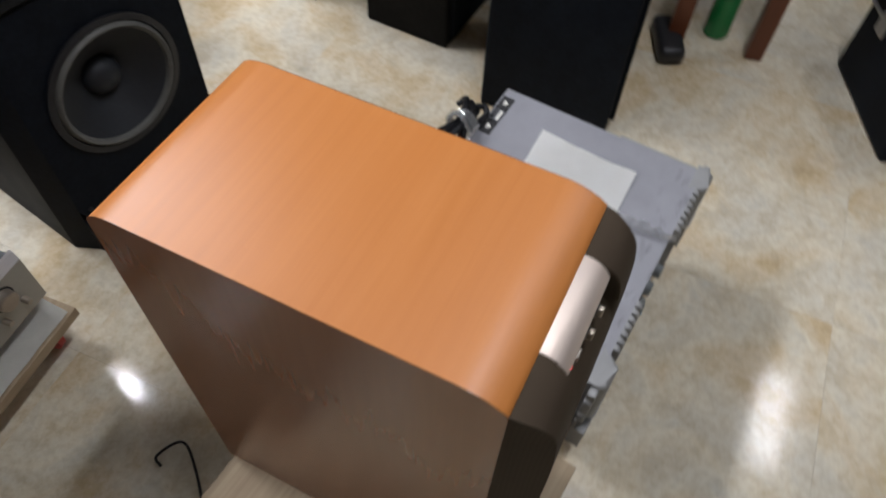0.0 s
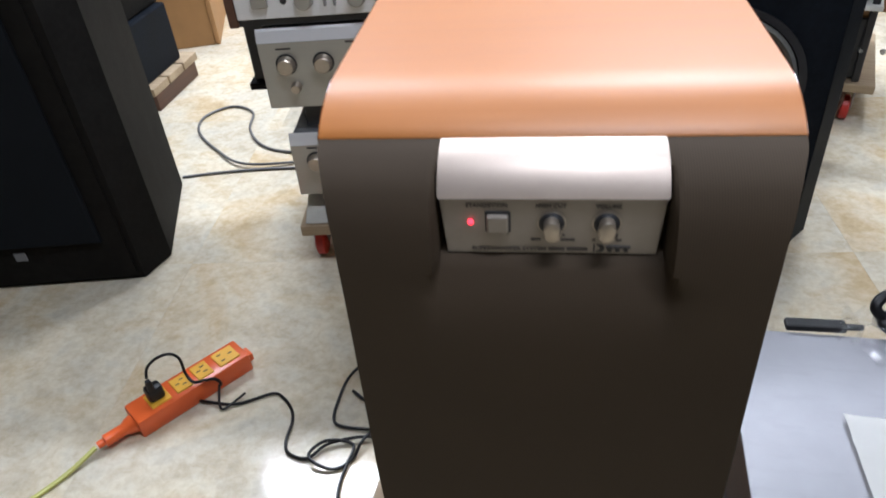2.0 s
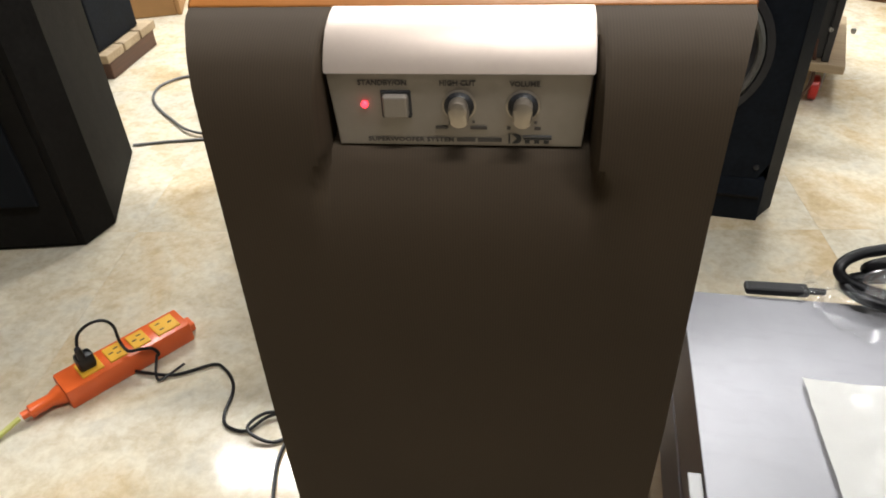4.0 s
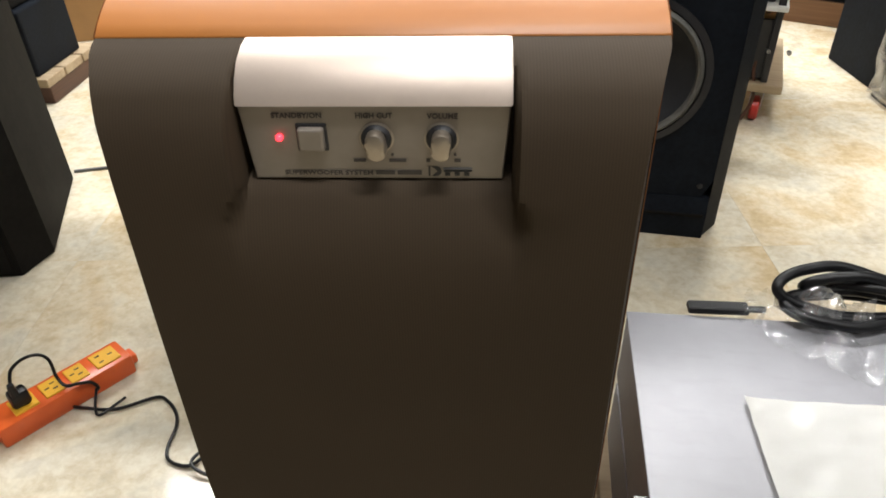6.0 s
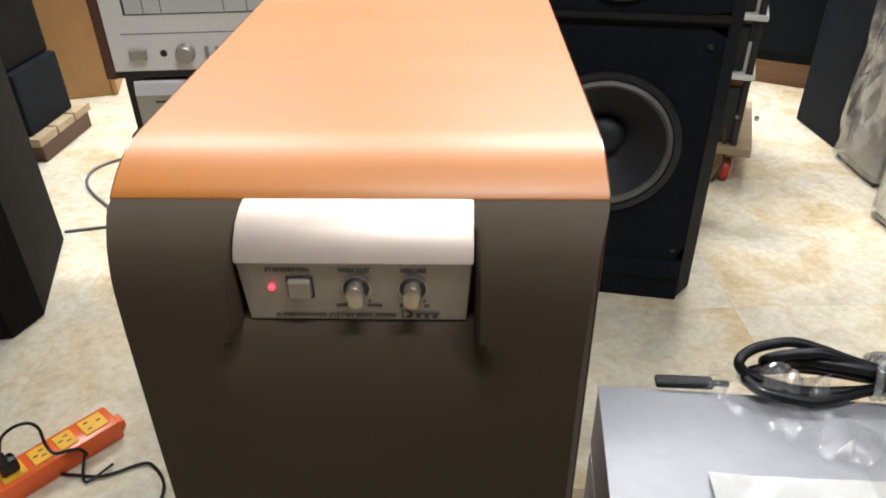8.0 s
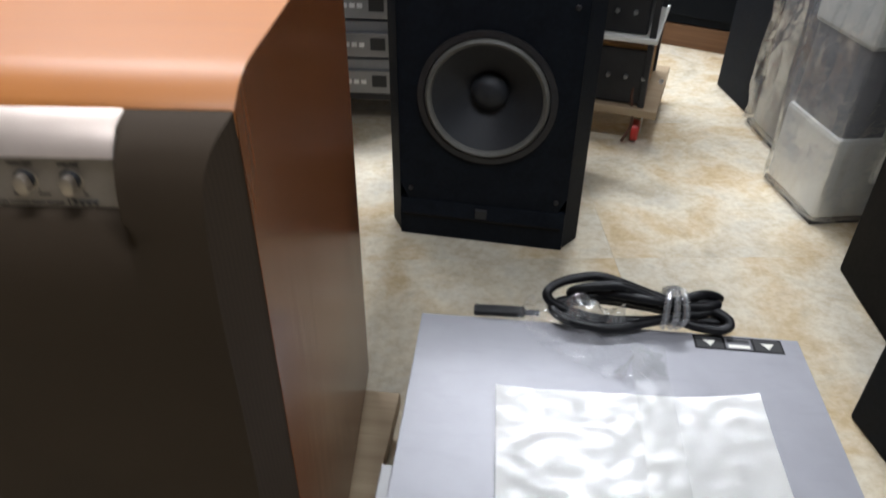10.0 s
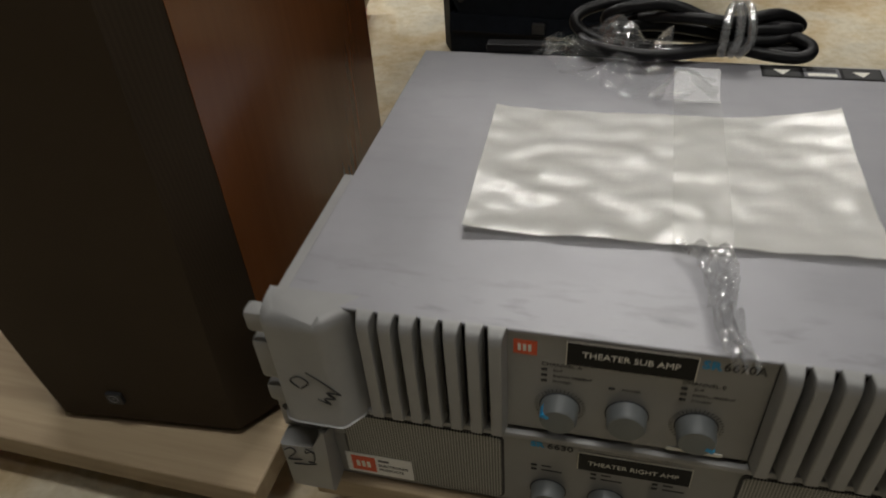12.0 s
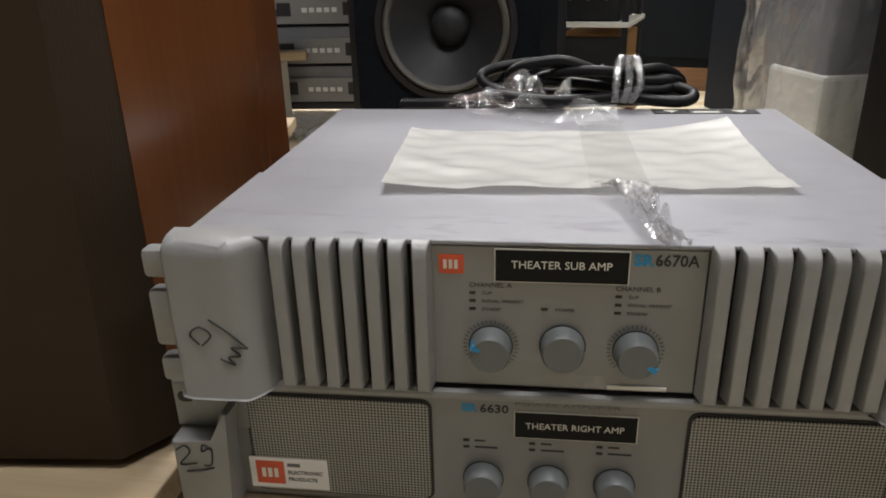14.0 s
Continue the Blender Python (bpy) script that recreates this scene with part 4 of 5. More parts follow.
# ---- orange power strip ----
SX, SY, SA = -0.931, 0.473, 57.3
strip = thing("power_strip", pose(SX, SY, 0, rz=SA - 180) @ Matrix.Scale(0.955, 4), "orange plastic power strip with four yellow sockets on the floor", "power strip")
part("strip_body", box(0.0, 0.202, -0.027, 0.027, 0.0, 0.036, 0.004), M_ORANGE, strip, smooth=True)
part("end_lug", box(-0.012, 0.004, -0.012, 0.012, 0.004, 0.02, 0.003), M_ORANGE, strip)
part("cord_neck", turned([(0.017, 0.0), (0.014, 0.012), (0.010, 0.02), (0.0105, 0.05), (0.0065, 0.052), (0.006, 0.062)], 16, "X", (0.2, 0, 0.016)), M_ORANGE, strip, "ribbed orange cord sleeve", smooth=True)
for k, (a, b) in enumerate(((0.012, 0.05), (0.062, 0.090), (0.100, 0.128), (0.138, 0.172))):
    so = part("socket", box(a, b, -0.018, 0.018, 0.034, 0.0385, 0.0015), M_YELLOW, strip, "yellow socket")
    c = (a + b) / 2
    for dx, dy in ((-0.009, 0.0), (0.008, -0.008), (0.008, 0.008)) if k == 0 else ((-0.004, -0.007), (0.006, 0.0), (-0.004, 0.007)):
        part("socket_hole", box(c + dx - 0.0035, c + dx + 0.0035, dy - 0.0013, dy + 0.0013, 0.038, 0.0388), M_INK, so)
pg = thing("plug", strip.matrix_basis @ pose(0.156, 0, 0.0388), "black two-pin plug in the power strip", "plug")
part("plug_body", box(-0.013, 0.013, -0.011, 0.011, 0.0, 0.026, 0.005), M_RUBBER, pg, smooth=True)
part("strain_relief", turned([(0.006, 0.0), (0.0045, 0.02)], 10, "Z", (0.004, 0.006, 0.024)), M_RUBBER, pg)
CORD = [(-1.024, 0.356, 0.066), (-1.024, 0.366, 0.08), (-1.01, 0.377, 0.092), (-0.994, 0.388, 0.092), (-0.983, 0.391, 0.08), (-0.978, 0.386, 0.055), (-0.965, 0.381, 0.043), (-0.949, 0.387, 0.043), (-0.943, 0.403, 0.03), (-0.941, 0.409, 0.012), (-0.955, 0.405, 0.006), (-0.973, 0.4, 0.004), (-0.98, 0.388, 0.004), (-0.97, 0.379, 0.004), (-0.945, 0.376, 0.006), (-0.9, 0.382, 0.004), (-0.854, 0.411, 0.004), (-0.832, 0.405, 0.004), (-0.811, 0.386, 0.004), (-0.8, 0.363, 0.004), (-0.795, 0.327, 0.004), (-0.782, 0.308, 0.004), (-0.752, 0.305, 0.004), (-0.731, 0.332, 0.006), (-0.691, 0.35, 0.008), (-0.658, 0.359, 0.006), (-0.658, 0.371, 0.004), (-0.719, 0.368, 0.004), (-0.739, 0.38, 0.004), (-0.744, 0.418, 0.006), (-0.741, 0.454, 0.012), (-0.727, 0.478, 0.02)]
cd = part("black_cable", tube(CORD, 0.0024, 8, 8), M_RUBBER, smooth=True)
tagged(cd, "thin black power cord tangled on the floor", "cable")
ti = part("cable_tie", tube([(-0.94, 0.404, 0.016), (-0.928, 0.377, 0.01), (-0.92, 0.368, 0.004), (-0.911, 0.376, 0.005), (-0.897, 0.403, 0.006)], 0.002, 8, 8), M_RUBBER, smooth=True)
tagged(ti, "short black twisted tie round the thin cord", "tie")
cd2 = part("black_cable", tube([(-0.614, 0.524, 0.03), (-0.606, 0.54, 0.035), (-0.565, 0.529, 0.02), (-0.586, 0.483, 0.01), (-0.641, 0.408, 0.01), (-0.663, 0.382, 0.008), (-0.68, 0.342, 0.012), (-0.687, 0.315, 0.004), (-0.708, 0.294, 0.004), (-0.738, 0.296, 0.01), (-0.749, 0.309, 0.012), (-0.731, 0.334, 0.012), (-0.694, 0.339, 0.004), (-0.692, 0.301, 0.004), (-0.689, 0.262, 0.004), (-0.67, 0.2, 0.004)], 0.0024, 8, 8), M_RUBBER, smooth=True)
tagged(cd2, "thin black cord tangled on the floor, its end bent up", "cable")
cd4 = part("black_cable", tube([(-0.727, 0.435, 0.008), (-0.7, 0.42, 0.005), (-0.684, 0.415, 0.005), (-0.648, 0.412, 0.014)], 0.0024, 8, 8), M_RUBBER, smooth=True)
tagged(cd4, "loose thin black cord end on the floor", "cable")
cd3 = part("supply_cord", tube([(-1.118, 0.272, 0.015), (-1.14, 0.225, 0.006), (-1.17, 0.17, 0.004), (-1.215, 0.09, 0.004), (-1.3, -0.05, 0.004), (-1.5, -0.3, 0.004)], 0.004, 8, 8), M_YCABLE, m=ROUND, smooth=True)
tagged(cd3, "yellow-green supply cord of the power strip", "cable")


# ---- loudspeakers ----
def plate_hole(x0, x1, z0, z1, y0, y1, cx, cz, r, n=48):
    """A slab in the XZ plane with a round hole."""
    bm = bmesh.new()
    inn, out = [[], []], [[], []]
    for k in range(n):
        a = 2 * math.pi * (k + 0.5) / n
        c, s = math.cos(a), math.sin(a)
        tx = ((x1 - cx) if c > 0 else (x0 - cx)) / c if abs(c) > 1e-6 else 1e9
        tz = ((z1 - cz) if s > 0 else (z0 - cz)) / s if abs(s) > 1e-6 else 1e9
        t = min(tx, tz)
        for q, y in enumerate((y0, y1)):
            inn[q].append(bm.verts.new((cx + r * c, y, cz + r * s)))
            out[q].append(bm.verts.new((cx + t * c, y, cz + t * s)))
    for k in range(n):
        j = (k + 1) % n
        for q in (0, 1):
            bm.faces.new((inn[q][k], inn[q][j], out[q][j], out[q][k]))
        bm.faces.new((inn[0][k], inn[0][j], inn[1][j], inn[1][k]))
        bm.faces.new((out[0][k], out[0][j], out[1][j], out[1][k]))
    return bm


def driver(parent, cx, cz, r, cap):
    d = part("driver", turned([(r * 1.12, 0.0), (r * 1.12, 0.004), (r * 1.02, 0.005), (r, 0.0)], 48, "Y", (cx, 0, cz), closed=False), M_BLACK, parent, smooth=True)
    part("surround", turned([(r * 1.0, 0.001), (r * 0.985, 0.007), (r * 0.95, 0.010), (r * 0.91, 0.007), (r * 0.89, 0.0)], 48, "Y", (cx, 0, cz), closed=False), M_SURR, d, "grey rubber surround", smooth=True)
    part("cone", turned([(r * 0.9, 0.001), (r * 0.7, -0.016), (r * 0.45, -0.036), (cap * 0.9, -0.048)], 48, "Y", (cx, 0, cz), closed=False), M_CONE, d, "dark paper cone", smooth=True)
    part("dust_cap", turned([(cap, -0.047), (cap * 0.93, -0.036), (cap * 0.75, -0.027), (cap * 0.45, -0.021), (0.0005, -0.019)], 32, "Y", (cx, 0, cz), closed=False), M_CONE, d, smooth=True)


def monitor():
    th = thing("floor_loudspeaker", pose(-0.197, 0.94, 0, rz=-3.1) @ Matrix.Scale(0.977, 4), "black floor loudspeaker with an exposed round woofer", "loudspeaker")
    ol = [(-0.2, 0.045), (-0.172, 0.07), (0.172, 0.07), (0.2, 0.045), (0.2, 0.36), (-0.2, 0.36)]
    part("cabinet", prism(ol, "Z", 0.0, 1.06, 0.004), M_BLACKBOX, th)
    for s in (-1, 1):
        part("corner_post", prism([(s * 0.172, 0.0), (s * 0.2, 0.045), (s * 0.172, 0.0698)], "Z", 0.001, 1.06, 0.002), M_BLACKBOX, th)
    part("baffle", plate_hole(-0.1718, 0.1718, 0.085, 0.53, 0.002, 0.0698, 0.0, 0.318, 0.1195), M_BLACKBOX, th)
    driver(th, 0.0, 0.318, 0.119, 0.038)
    part("upper_baffle", plate_hole(-0.1718, 0.1718, 0.55, 1.058, 0.002, 0.0698, 0.0, 0.64, 0.066), M_BLACKBOX, th)
    driver(th, 0.0, 0.64, 0.065, 0.026)
    part("waist_strip", prism([(0.0698, 0.53), (0.004, 0.53), (-0.006, 0.54), (0.004, 0.5498), (0.0698, 0.5498)], "X", -0.176, 0.176, 0.001), M_BLACKBOX2, th)
    pl = part("plinth", prism([(0.0698, 0.001), (-0.006, 0.001), (-0.010, 0.055), (0.0, 0.0848), (0.0698, 0.0848)], "X", -0.1718, 0.1718, 0.002), M_BLACKBOX, th)
    part("plinth_edge", box(-0.165, 0.165, -0.0125, -0.008, 0.05, 0.056, 0.001), M_BLACKBOX2, pl)
    part("badge", box(-0.012, 0.012, -0.011, -0.003, 0.058, 0.078, 0.001), M_DARKGAP, pl, "small square dull metal badge")
    for sx in (-0.15, 0.15):
        for sz in (0.11, 0.5):
            part("screw", turned([(0.005, 0.0), (0.005, 0.003), (0.003, 0.004)], 10, "Y", (sx, 0.002, sz)), M_BLACK, th)


monitor()


def side_speaker():
    th = thing("floor_loudspeaker", ROUND @ pose(-1.291, 0.683, 0, rz=14.7), "large charcoal floor loudspeaker with grey cloth grille and chamfered edges", "loudspeaker")
    ol = [(0.0, 0.0), (0.034, 0.072), (-0.02, 0.362), (-0.43, 0.362), (-0.484, 0.072), (-0.45, 0.0)]
    part("cabinet", prism(ol, "Z", 0.0, 0.95, 0.006), M_BLACKBOX2, th)
    part("front_frame", prism([(-0.44, 0.012), (-0.01, 0.012), (-0.022, 0.94), (-0.428, 0.94)], "Y", -0.006, -0.0005, 0.002), M_BLACKBOX2, th)
    part("grille_cloth", prism([(-0.405, 0.105), (-0.05, 0.105), (-0.06, 0.92), (-0.395, 0.92)], "Y", -0.018, -0.0062, 0.004), M_SPKCLOTH, th, "dark grey stretched cloth")
    part("badge", box(-0.235, -0.212, -0.009, -0.006, 0.07, 0.09, 0.001), M_GREYBOX, th, "small metal badge")


side_speaker()


def dark_speaker(m, w, d, h, label, material=M_BLACKBOX, plinth=None, grille=True):
    th = thing("floor_loudspeaker", m, label, "loudspeaker", "dark loudspeakers along the shop")
    z = 0.0
    if plinth:
        part("plinth", box(0.0, w, 0.0, d, 0.0, plinth, 0.004), M_PLINTH, th, "brown wooden plinth")
        z = plinth
    part("cabinet", box(0.004, w - 0.004, 0.004, d - 0.004, z, h, 0.006), material, th)
    if grille:
        part("grille", box(0.02, w - 0.02, -0.008, 0.0042, z + 0.03, h - 0.03, 0.004), M_SPKCLOTH, th)
        part("side_trim", box(-0.003, 0.0042, 0.02, d - 0.02, h - 0.012, h - 0.008, 0.001), M_BLACKBOX2, th)
    return th


dark_speaker(ROUND @ pose(0.516, 0.266, 0, rz=15.5), 0.34, 0.32, 0.575, "black loudspeaker box carrying another one")
dark_speaker(ROUND @ pose(0.52, 0.270, 0.576, rz=15.5), 0.33, 0.31, 0.5, "black loudspeaker box standing on another one")
dark_speaker(pose(0.53, 0.712, 0, rz=4), 0.33, 0.24, 0.92, "dark brown-black loudspeaker among others", M_BLACKBOX2)
dark_speaker(pose(0.48, 1.665, 0, rz=12.5), 0.34, 0.23, 1.1, "black loudspeaker behind the wrapped boxes")
dark_speaker(pose(0.13, 2.31, 0, rz=-22), 0.5, 0.4, 1.25, "tall black loudspeaker on a brown wooden plinth", M_BLACKBOX, 0.075)
dark_speaker(ROUND @ pose(-0.42, 2.6, 0, rz=-4), 0.45, 0.4, 1.2, "tall black loudspeaker at the back of the shop", M_BLACKBOX, 0.075)
dark_speaker(ROUND @ pose(0.75, 2.4, 0, rz=8), 0.5, 0.4, 1.3, "tall black loudspeaker near the wall", M_BLACKBOX)
dark_speaker(ROUND @ pose(1.1, 0.75, 0, rz=6), 0.4, 0.4, 1.1, "black loudspeaker behind the front row", M_BLACKBOX)
dark_speaker(ROUND @ pose(1.15, 1.5, 0, rz=6), 0.4, 0.45, 1.2, "black loudspeaker by the wrapped boxes", M_BLACKBOX)


def wrapped_box(m, w, d, h, foam, label, base):
    """A cabinet in foam and stretch film."""
    th = thing("wrapped_loudspeaker", m, label, "packed loudspeaker", "wrapped loudspeakers")
    part("pallet_board", box(0.0, w, 0.0, d, 0.0, 0.012, 0.002), M_BLACK, th)
    part("cabinet", box(0.01, w - 0.01, 0.01, d - 0.01, 0.012, h, 0.008), base, th)
    if foam:
        part("foam_block", box(0.002, w * 0.55, 0.001, d - 0.001, 0.0122, 0.2, 0.01), M_FOAM, th, "white foam corner")
        part("foam_block", box(w * 0.3, w * 0.36, -0.012, 0.02, 0.1, 0.26, 0.004), M_FOAM, th)
        part("foam_block", box(0.002, w - 0.002, 0.001, d - 0.001, h - 0.38, h + 0.02, 0.012), M_FOAM, th, "white foam cap")
    bm = bmesh.new()
    nu, nz = 64, 44
    per = 2 * (w + d)
    g = []
    for j in range(nz + 1):
        row = []
        z = 0.013 + (h - 0.01) * j / nz
        for i in range(nu):
            s = per * i / nu
            if s < w: p, nn = (s, 0), (0, -1)
            elif s < w + d: p, nn = (w, s - w), (1, 0)
            elif s < 2 * w + d: p, nn = (w - (s - w - d), d), (0, 1)
            else: p, nn = (0, d - (s - 2 * w - d)), (-1, 0)
            o = 0.006 + 0.022 * abs(noise.noise((p[0] * 14 + 3, p[1] * 14, z * 6))) + 0.006 * abs(noise.noise((p[0] * 40, p[1] * 40, z * 14)))
            row.append(bm.verts.new((p[0] + nn[0] * o, p[1] + nn[1] * o, z)))
        g.append(row)
    for j in range(nz):
        for i in range(nu):
            k = (i + 1) % nu
            bm.faces.new((g[j][i], g[j][k], g[j + 1][k], g[j + 1][i]))
    part("stretch_film", bm, M_WRAP, th, "wrinkled clear stretch film")
    return th


wrapped_box(pose(0.503, 1.107, 0, rz=14), 0.33, 0.21, 0.76, True, "grey loudspeaker packed in white foam and clear film", M_GREYBOX)
wrapped_box(pose(0.505, 1.455, 0, rz=10), 0.34, 0.18, 1.0, False, "dark loudspeaker wrapped in clear stretch film", M_GREYBOX)


# ---- silver hi-fi stack ----
HIFI = pose(-0.927, 0.741, 0, rz=12) @ Matrix.Scale(0.945, 4)
dl = thing("dolly", HIFI, "plywood dolly on red casters under silver amplifiers", "dolly")
part("board", box(0.008, 0.455, -0.022, 0.36, 0.085, 0.108, 0.002), M_PLY, dl)
for cx in (0.03, 0.41):
    for cy in (0.03, 0.29):
        caster(dl, cx, cy, 0.085, 0.034)
wh = part("plastic_sheet", sheet(0.42, 0.09, 30, 10, lambda x, y: 0.004 + 0.042 * y / 0.09 + 0.006 * noise.noise((x * 12, y * 20, 1)), thick=0.0006), M_FOAM, m=HIFI @ pose(0.02, -0.018, 0.109))
tagged(wh, "white padding sheet on the dolly under the amplifiers", "sheet")


def small_knob(parent, x, z, r, depth, material=M_KNOB):
    part("knob", turned([(r * 1.1, 0.0), (r, 0.002), (r * 0.92, depth * 0.9), (r * 0.8, depth), (0, depth)], 24, "Y", (x, -0.001, z)), material, parent, smooth=True)


def silver_amp(x0, x1, z0, z1, label):
    th = thing("stereo_amplifier", HIFI, label, "amplifier", "silver stereo amplifiers")
    part("case", box(x0 + 0.006, x1 - 0.006, 0.006, 0.34, z0 + 0.006, z1 - 0.002, 0.003), M_STEELTOP, th)
    fp = part("front_panel", box(x0, x1, -0.002, 0.0058, z0 + 0.004, z1 - 0.022, 0.0015), M_SILVER2, th, "brushed champagne front")
    part("upper_edge", prism([(0.0058, z1 - 0.0225), (-0.002, z1 - 0.0225), (0.003, z1 - 0.004), (0.0058, z1)], "X", x0, x1, 0.0008), M_SILVER, th)
    for fx in (x0 + 0.03, x1 - 0.03):
        part("foot", turned([(0.014, z0 - 0.002), (0.014, z0 + 0.0065)], 16, "Z", (fx, 0.04, 0)), M_BLACK, th)
    h = z1 - z0
    zt, zb = z0 + 0.58 * h, z0 + 0.30 * h
    for kx, r in ((0.044, 0.0155), (0.108, 0.0155), (0.248, 0.0145), (0.36, 0.019)):
        part("knob_ring", turned([(r * 1.2, 0.0), (r * 1.2, 0.0008)], 24, "Y", (x0 + kx, -0.002, zt)), M_INK, fp)
        small_knob(fp, x0 + kx, zt, r, 0.018)
    for kx in (0.054, 0.118, 0.2, 0.225, 0.305, 0.34, 0.385):
        small_knob(fp, x0 + kx, zb, 0.009 if kx < 0.15 else 0.006, 0.016)
    for bx, bz in ((0.148, zt - 0.008), (0.196, zt - 0.008), (0.15, zb + 0.008), (0.29, zt - 0.008), (0.03, zt + 0.026), (0.15, zt + 0.032)):
        part("print_bar", box(x0 + bx, x0 + bx + 0.026, -0.0026, -0.0018, z0 + (bz - z0), bz + 0.003), M_INK, fp)


silver_amp(0.018, 0.44, 0.165, 0.297, "silver stereo amplifier with round knobs, on a dolly")
silver_amp(0.0, 0.445, 0.347, 0.492, "silver stereo amplifier with round knobs, in the middle of a stack")
for z0, z1 in ((0.299, 0.346),):
    pk = part("packing_sheet", sheet(0.42, 0.33, 28, 20, lambda x, y: 0.022 + 0.02 * noise.noise((x * 9, y * 9, 1)), thick=0.0008), M_FILM, m=HIFI @ pose(0.015, -0.012, z0))
    tagged(pk, "crumpled clear packing film between two amplifiers", "film")
    sp = part("spacer_board", box(0.05, 0.42, 0.03, 0.32, z0 - 0.001, z1 - 0.001, 0.002), M_BLACK, m=HIFI)
    tagged(sp, "dark padding block between two amplifiers", "padding")


def receiver():
    th = thing("stereo_receiver", HIFI, "silver stereo receiver with dark walnut sides and tuning dial, on amplifiers", "receiver")
    z0, z1, x0, x1 = 0.494, 0.668, -0.022, 0.472
    part("case", box(x0 + 0.002, x1 - 0.002, 0.008, 0.37, z0 + 0.012, z1 - 0.003, 0.003), M_STEELTOP, th)
    fp = part("front_panel", box(x0, x1, -0.002, 0.0078, z0 + 0.016, z1, 0.002), M_SILVER, th, "brushed silver front")
    part("base_strip", box(x0, x1, 0.004, 0.0078, z0 + 0.004, z0 + 0.0158), M_INK, th)
    for a, b in ((x0 - 0.018, x0 - 0.0005), (x1 + 0.0005, x1 + 0.018)):
        part("side_panel", box(a, b, 0.002, 0.375, z0 + 0.002, z1 + 0.002, 0.003), M_WALNUT, th, "dark walnut side")
    for fx in (0.03, 0.42):
        part("foot", turned([(0.014, z0 - 0.001), (0.014, z0 + 0.013)], 16, "Z", (fx, 0.05, 0)), M_BLACK, th)
    dl = part("dial_frame", box(0.012, 0.342, -0.003, -0.0015, 0.598, 0.638, 0.0006), M_INK, fp, "black edged tuning dial")
    part("dial_glass", box(0.016, 0.338, -0.0036, -0.0028, 0.6, 0.627), M_DIAL, dl)
    for k, dx in enumerate((0.043, 0.07, 0.165, 0.2, 0.235, 0.27, 0.305)):
        part("dial_line", box(dx, dx + 0.0012, -0.004, -0.0034, 0.601, 0.626), M_INK, dl)
    part("groove", box(0.0, 0.45, -0.0024, -0.0018, 0.5685, 0.57), M_GREYINK, fp)
    small_knob(fp, 0.402, 0.605, 0.031, 0.022, M_SILVER)
    part("push_button", box(0.008, 0.034, -0.010, -0.0015, 0.530, 0.545, 0.001), M_SILVER2, fp)
    part("jack", turned([(0.0055, 0.0), (0.0055, 0.001)], 16, "Y", (0.06, -0.002, 0.538)), M_INK, fp)
    for kx in (0.094, 0.18, 0.244, 0.293, 0.404):
        small_knob(fp, kx, 0.5375, 0.0145, 0.016, M_SILVER2)
    for kx in (0.128, 0.144, 0.212, 0.32, 0.338, 0.356, 0.374):
        part("lever", box(kx - 0.002, kx + 0.002, -0.010, -0.0015, 0.527, 0.548, 0.001), M_GREYP, fp)
    part("print_bar", box(0.01, 0.16, -0.0024, -0.0018, 0.652, 0.655), M_GREYINK, fp)


receiver()
bf = thing("leaflet", HIFI @ pose(0.37, 0.13, 0.6685, rz=14), "blue printed leaflet with white lettering on the receiver", "leaflet")
part("sheet", box(-0.30, 0.0, 0.0, 0.2, 0.0, 0.003, 0.0008), M_BLUEFILM, bf)
for k in range(7):
    for q in range(3):
        a = -0.285 + q * 0.092 + 0.008 * ((k * 5 + q * 3) % 4)
        part("print_bar", box(a, a + 0.062 + 0.006 * ((k + q) % 3), 0.02 + k * 0.024, 0.032 + k * 0.024, 0.0029, 0.0034), M_WHITEINK, bf)
tu = thing("black_tuner", HIFI, "black component standing behind the silver amplifiers", "component")
part("case", box(-0.05, 0.0055, 0.1, 0.33, 0.3625, 0.47, 0.004), M_BLACK, tu)
part("shelf_board", box(-0.06, 0.0055, 0.09, 0.33, 0.3475, 0.362, 0.003), M_BLACKBOX2, tu)
gc = part("signal_cable", tube([(-1.42, 1.06, 0.004), (-1.34, 1.09, 0.004), (-1.25, 1.115, 0.004), (-1.15, 1.135, 0.004), (-1.0, 1.15, 0.005), (-0.92, 1.1, 0.03)], 0.0035, 8, 8), M_GCABLE, m=ROUND, smooth=True)
tagged(gc, "grey cable lying across the floor", "cable")
gc = part("signal_cable", tube([(-0.95, 1.12, 0.02), (-1.1, 1.17, 0.005), (-1.28, 1.13, 0.01), (-1.4, 1.2, 0.005), (-1.5, 1.29, 0.005), (-1.53, 1.38, 0.005), (-1.48, 1.45, 0.005), (-1.4, 1.42, 0.005), (-1.36, 1.32, 0.005), (-1.29, 1.24, 0.005), (-1.2, 1.21, 0.005), (-1.0, 1.2, 0.02)], 0.0035, 8, 8), M_GCABLE, m=ROUND, smooth=True)
tagged(gc, "looped grey cable on the floor behind the stack", "cable")

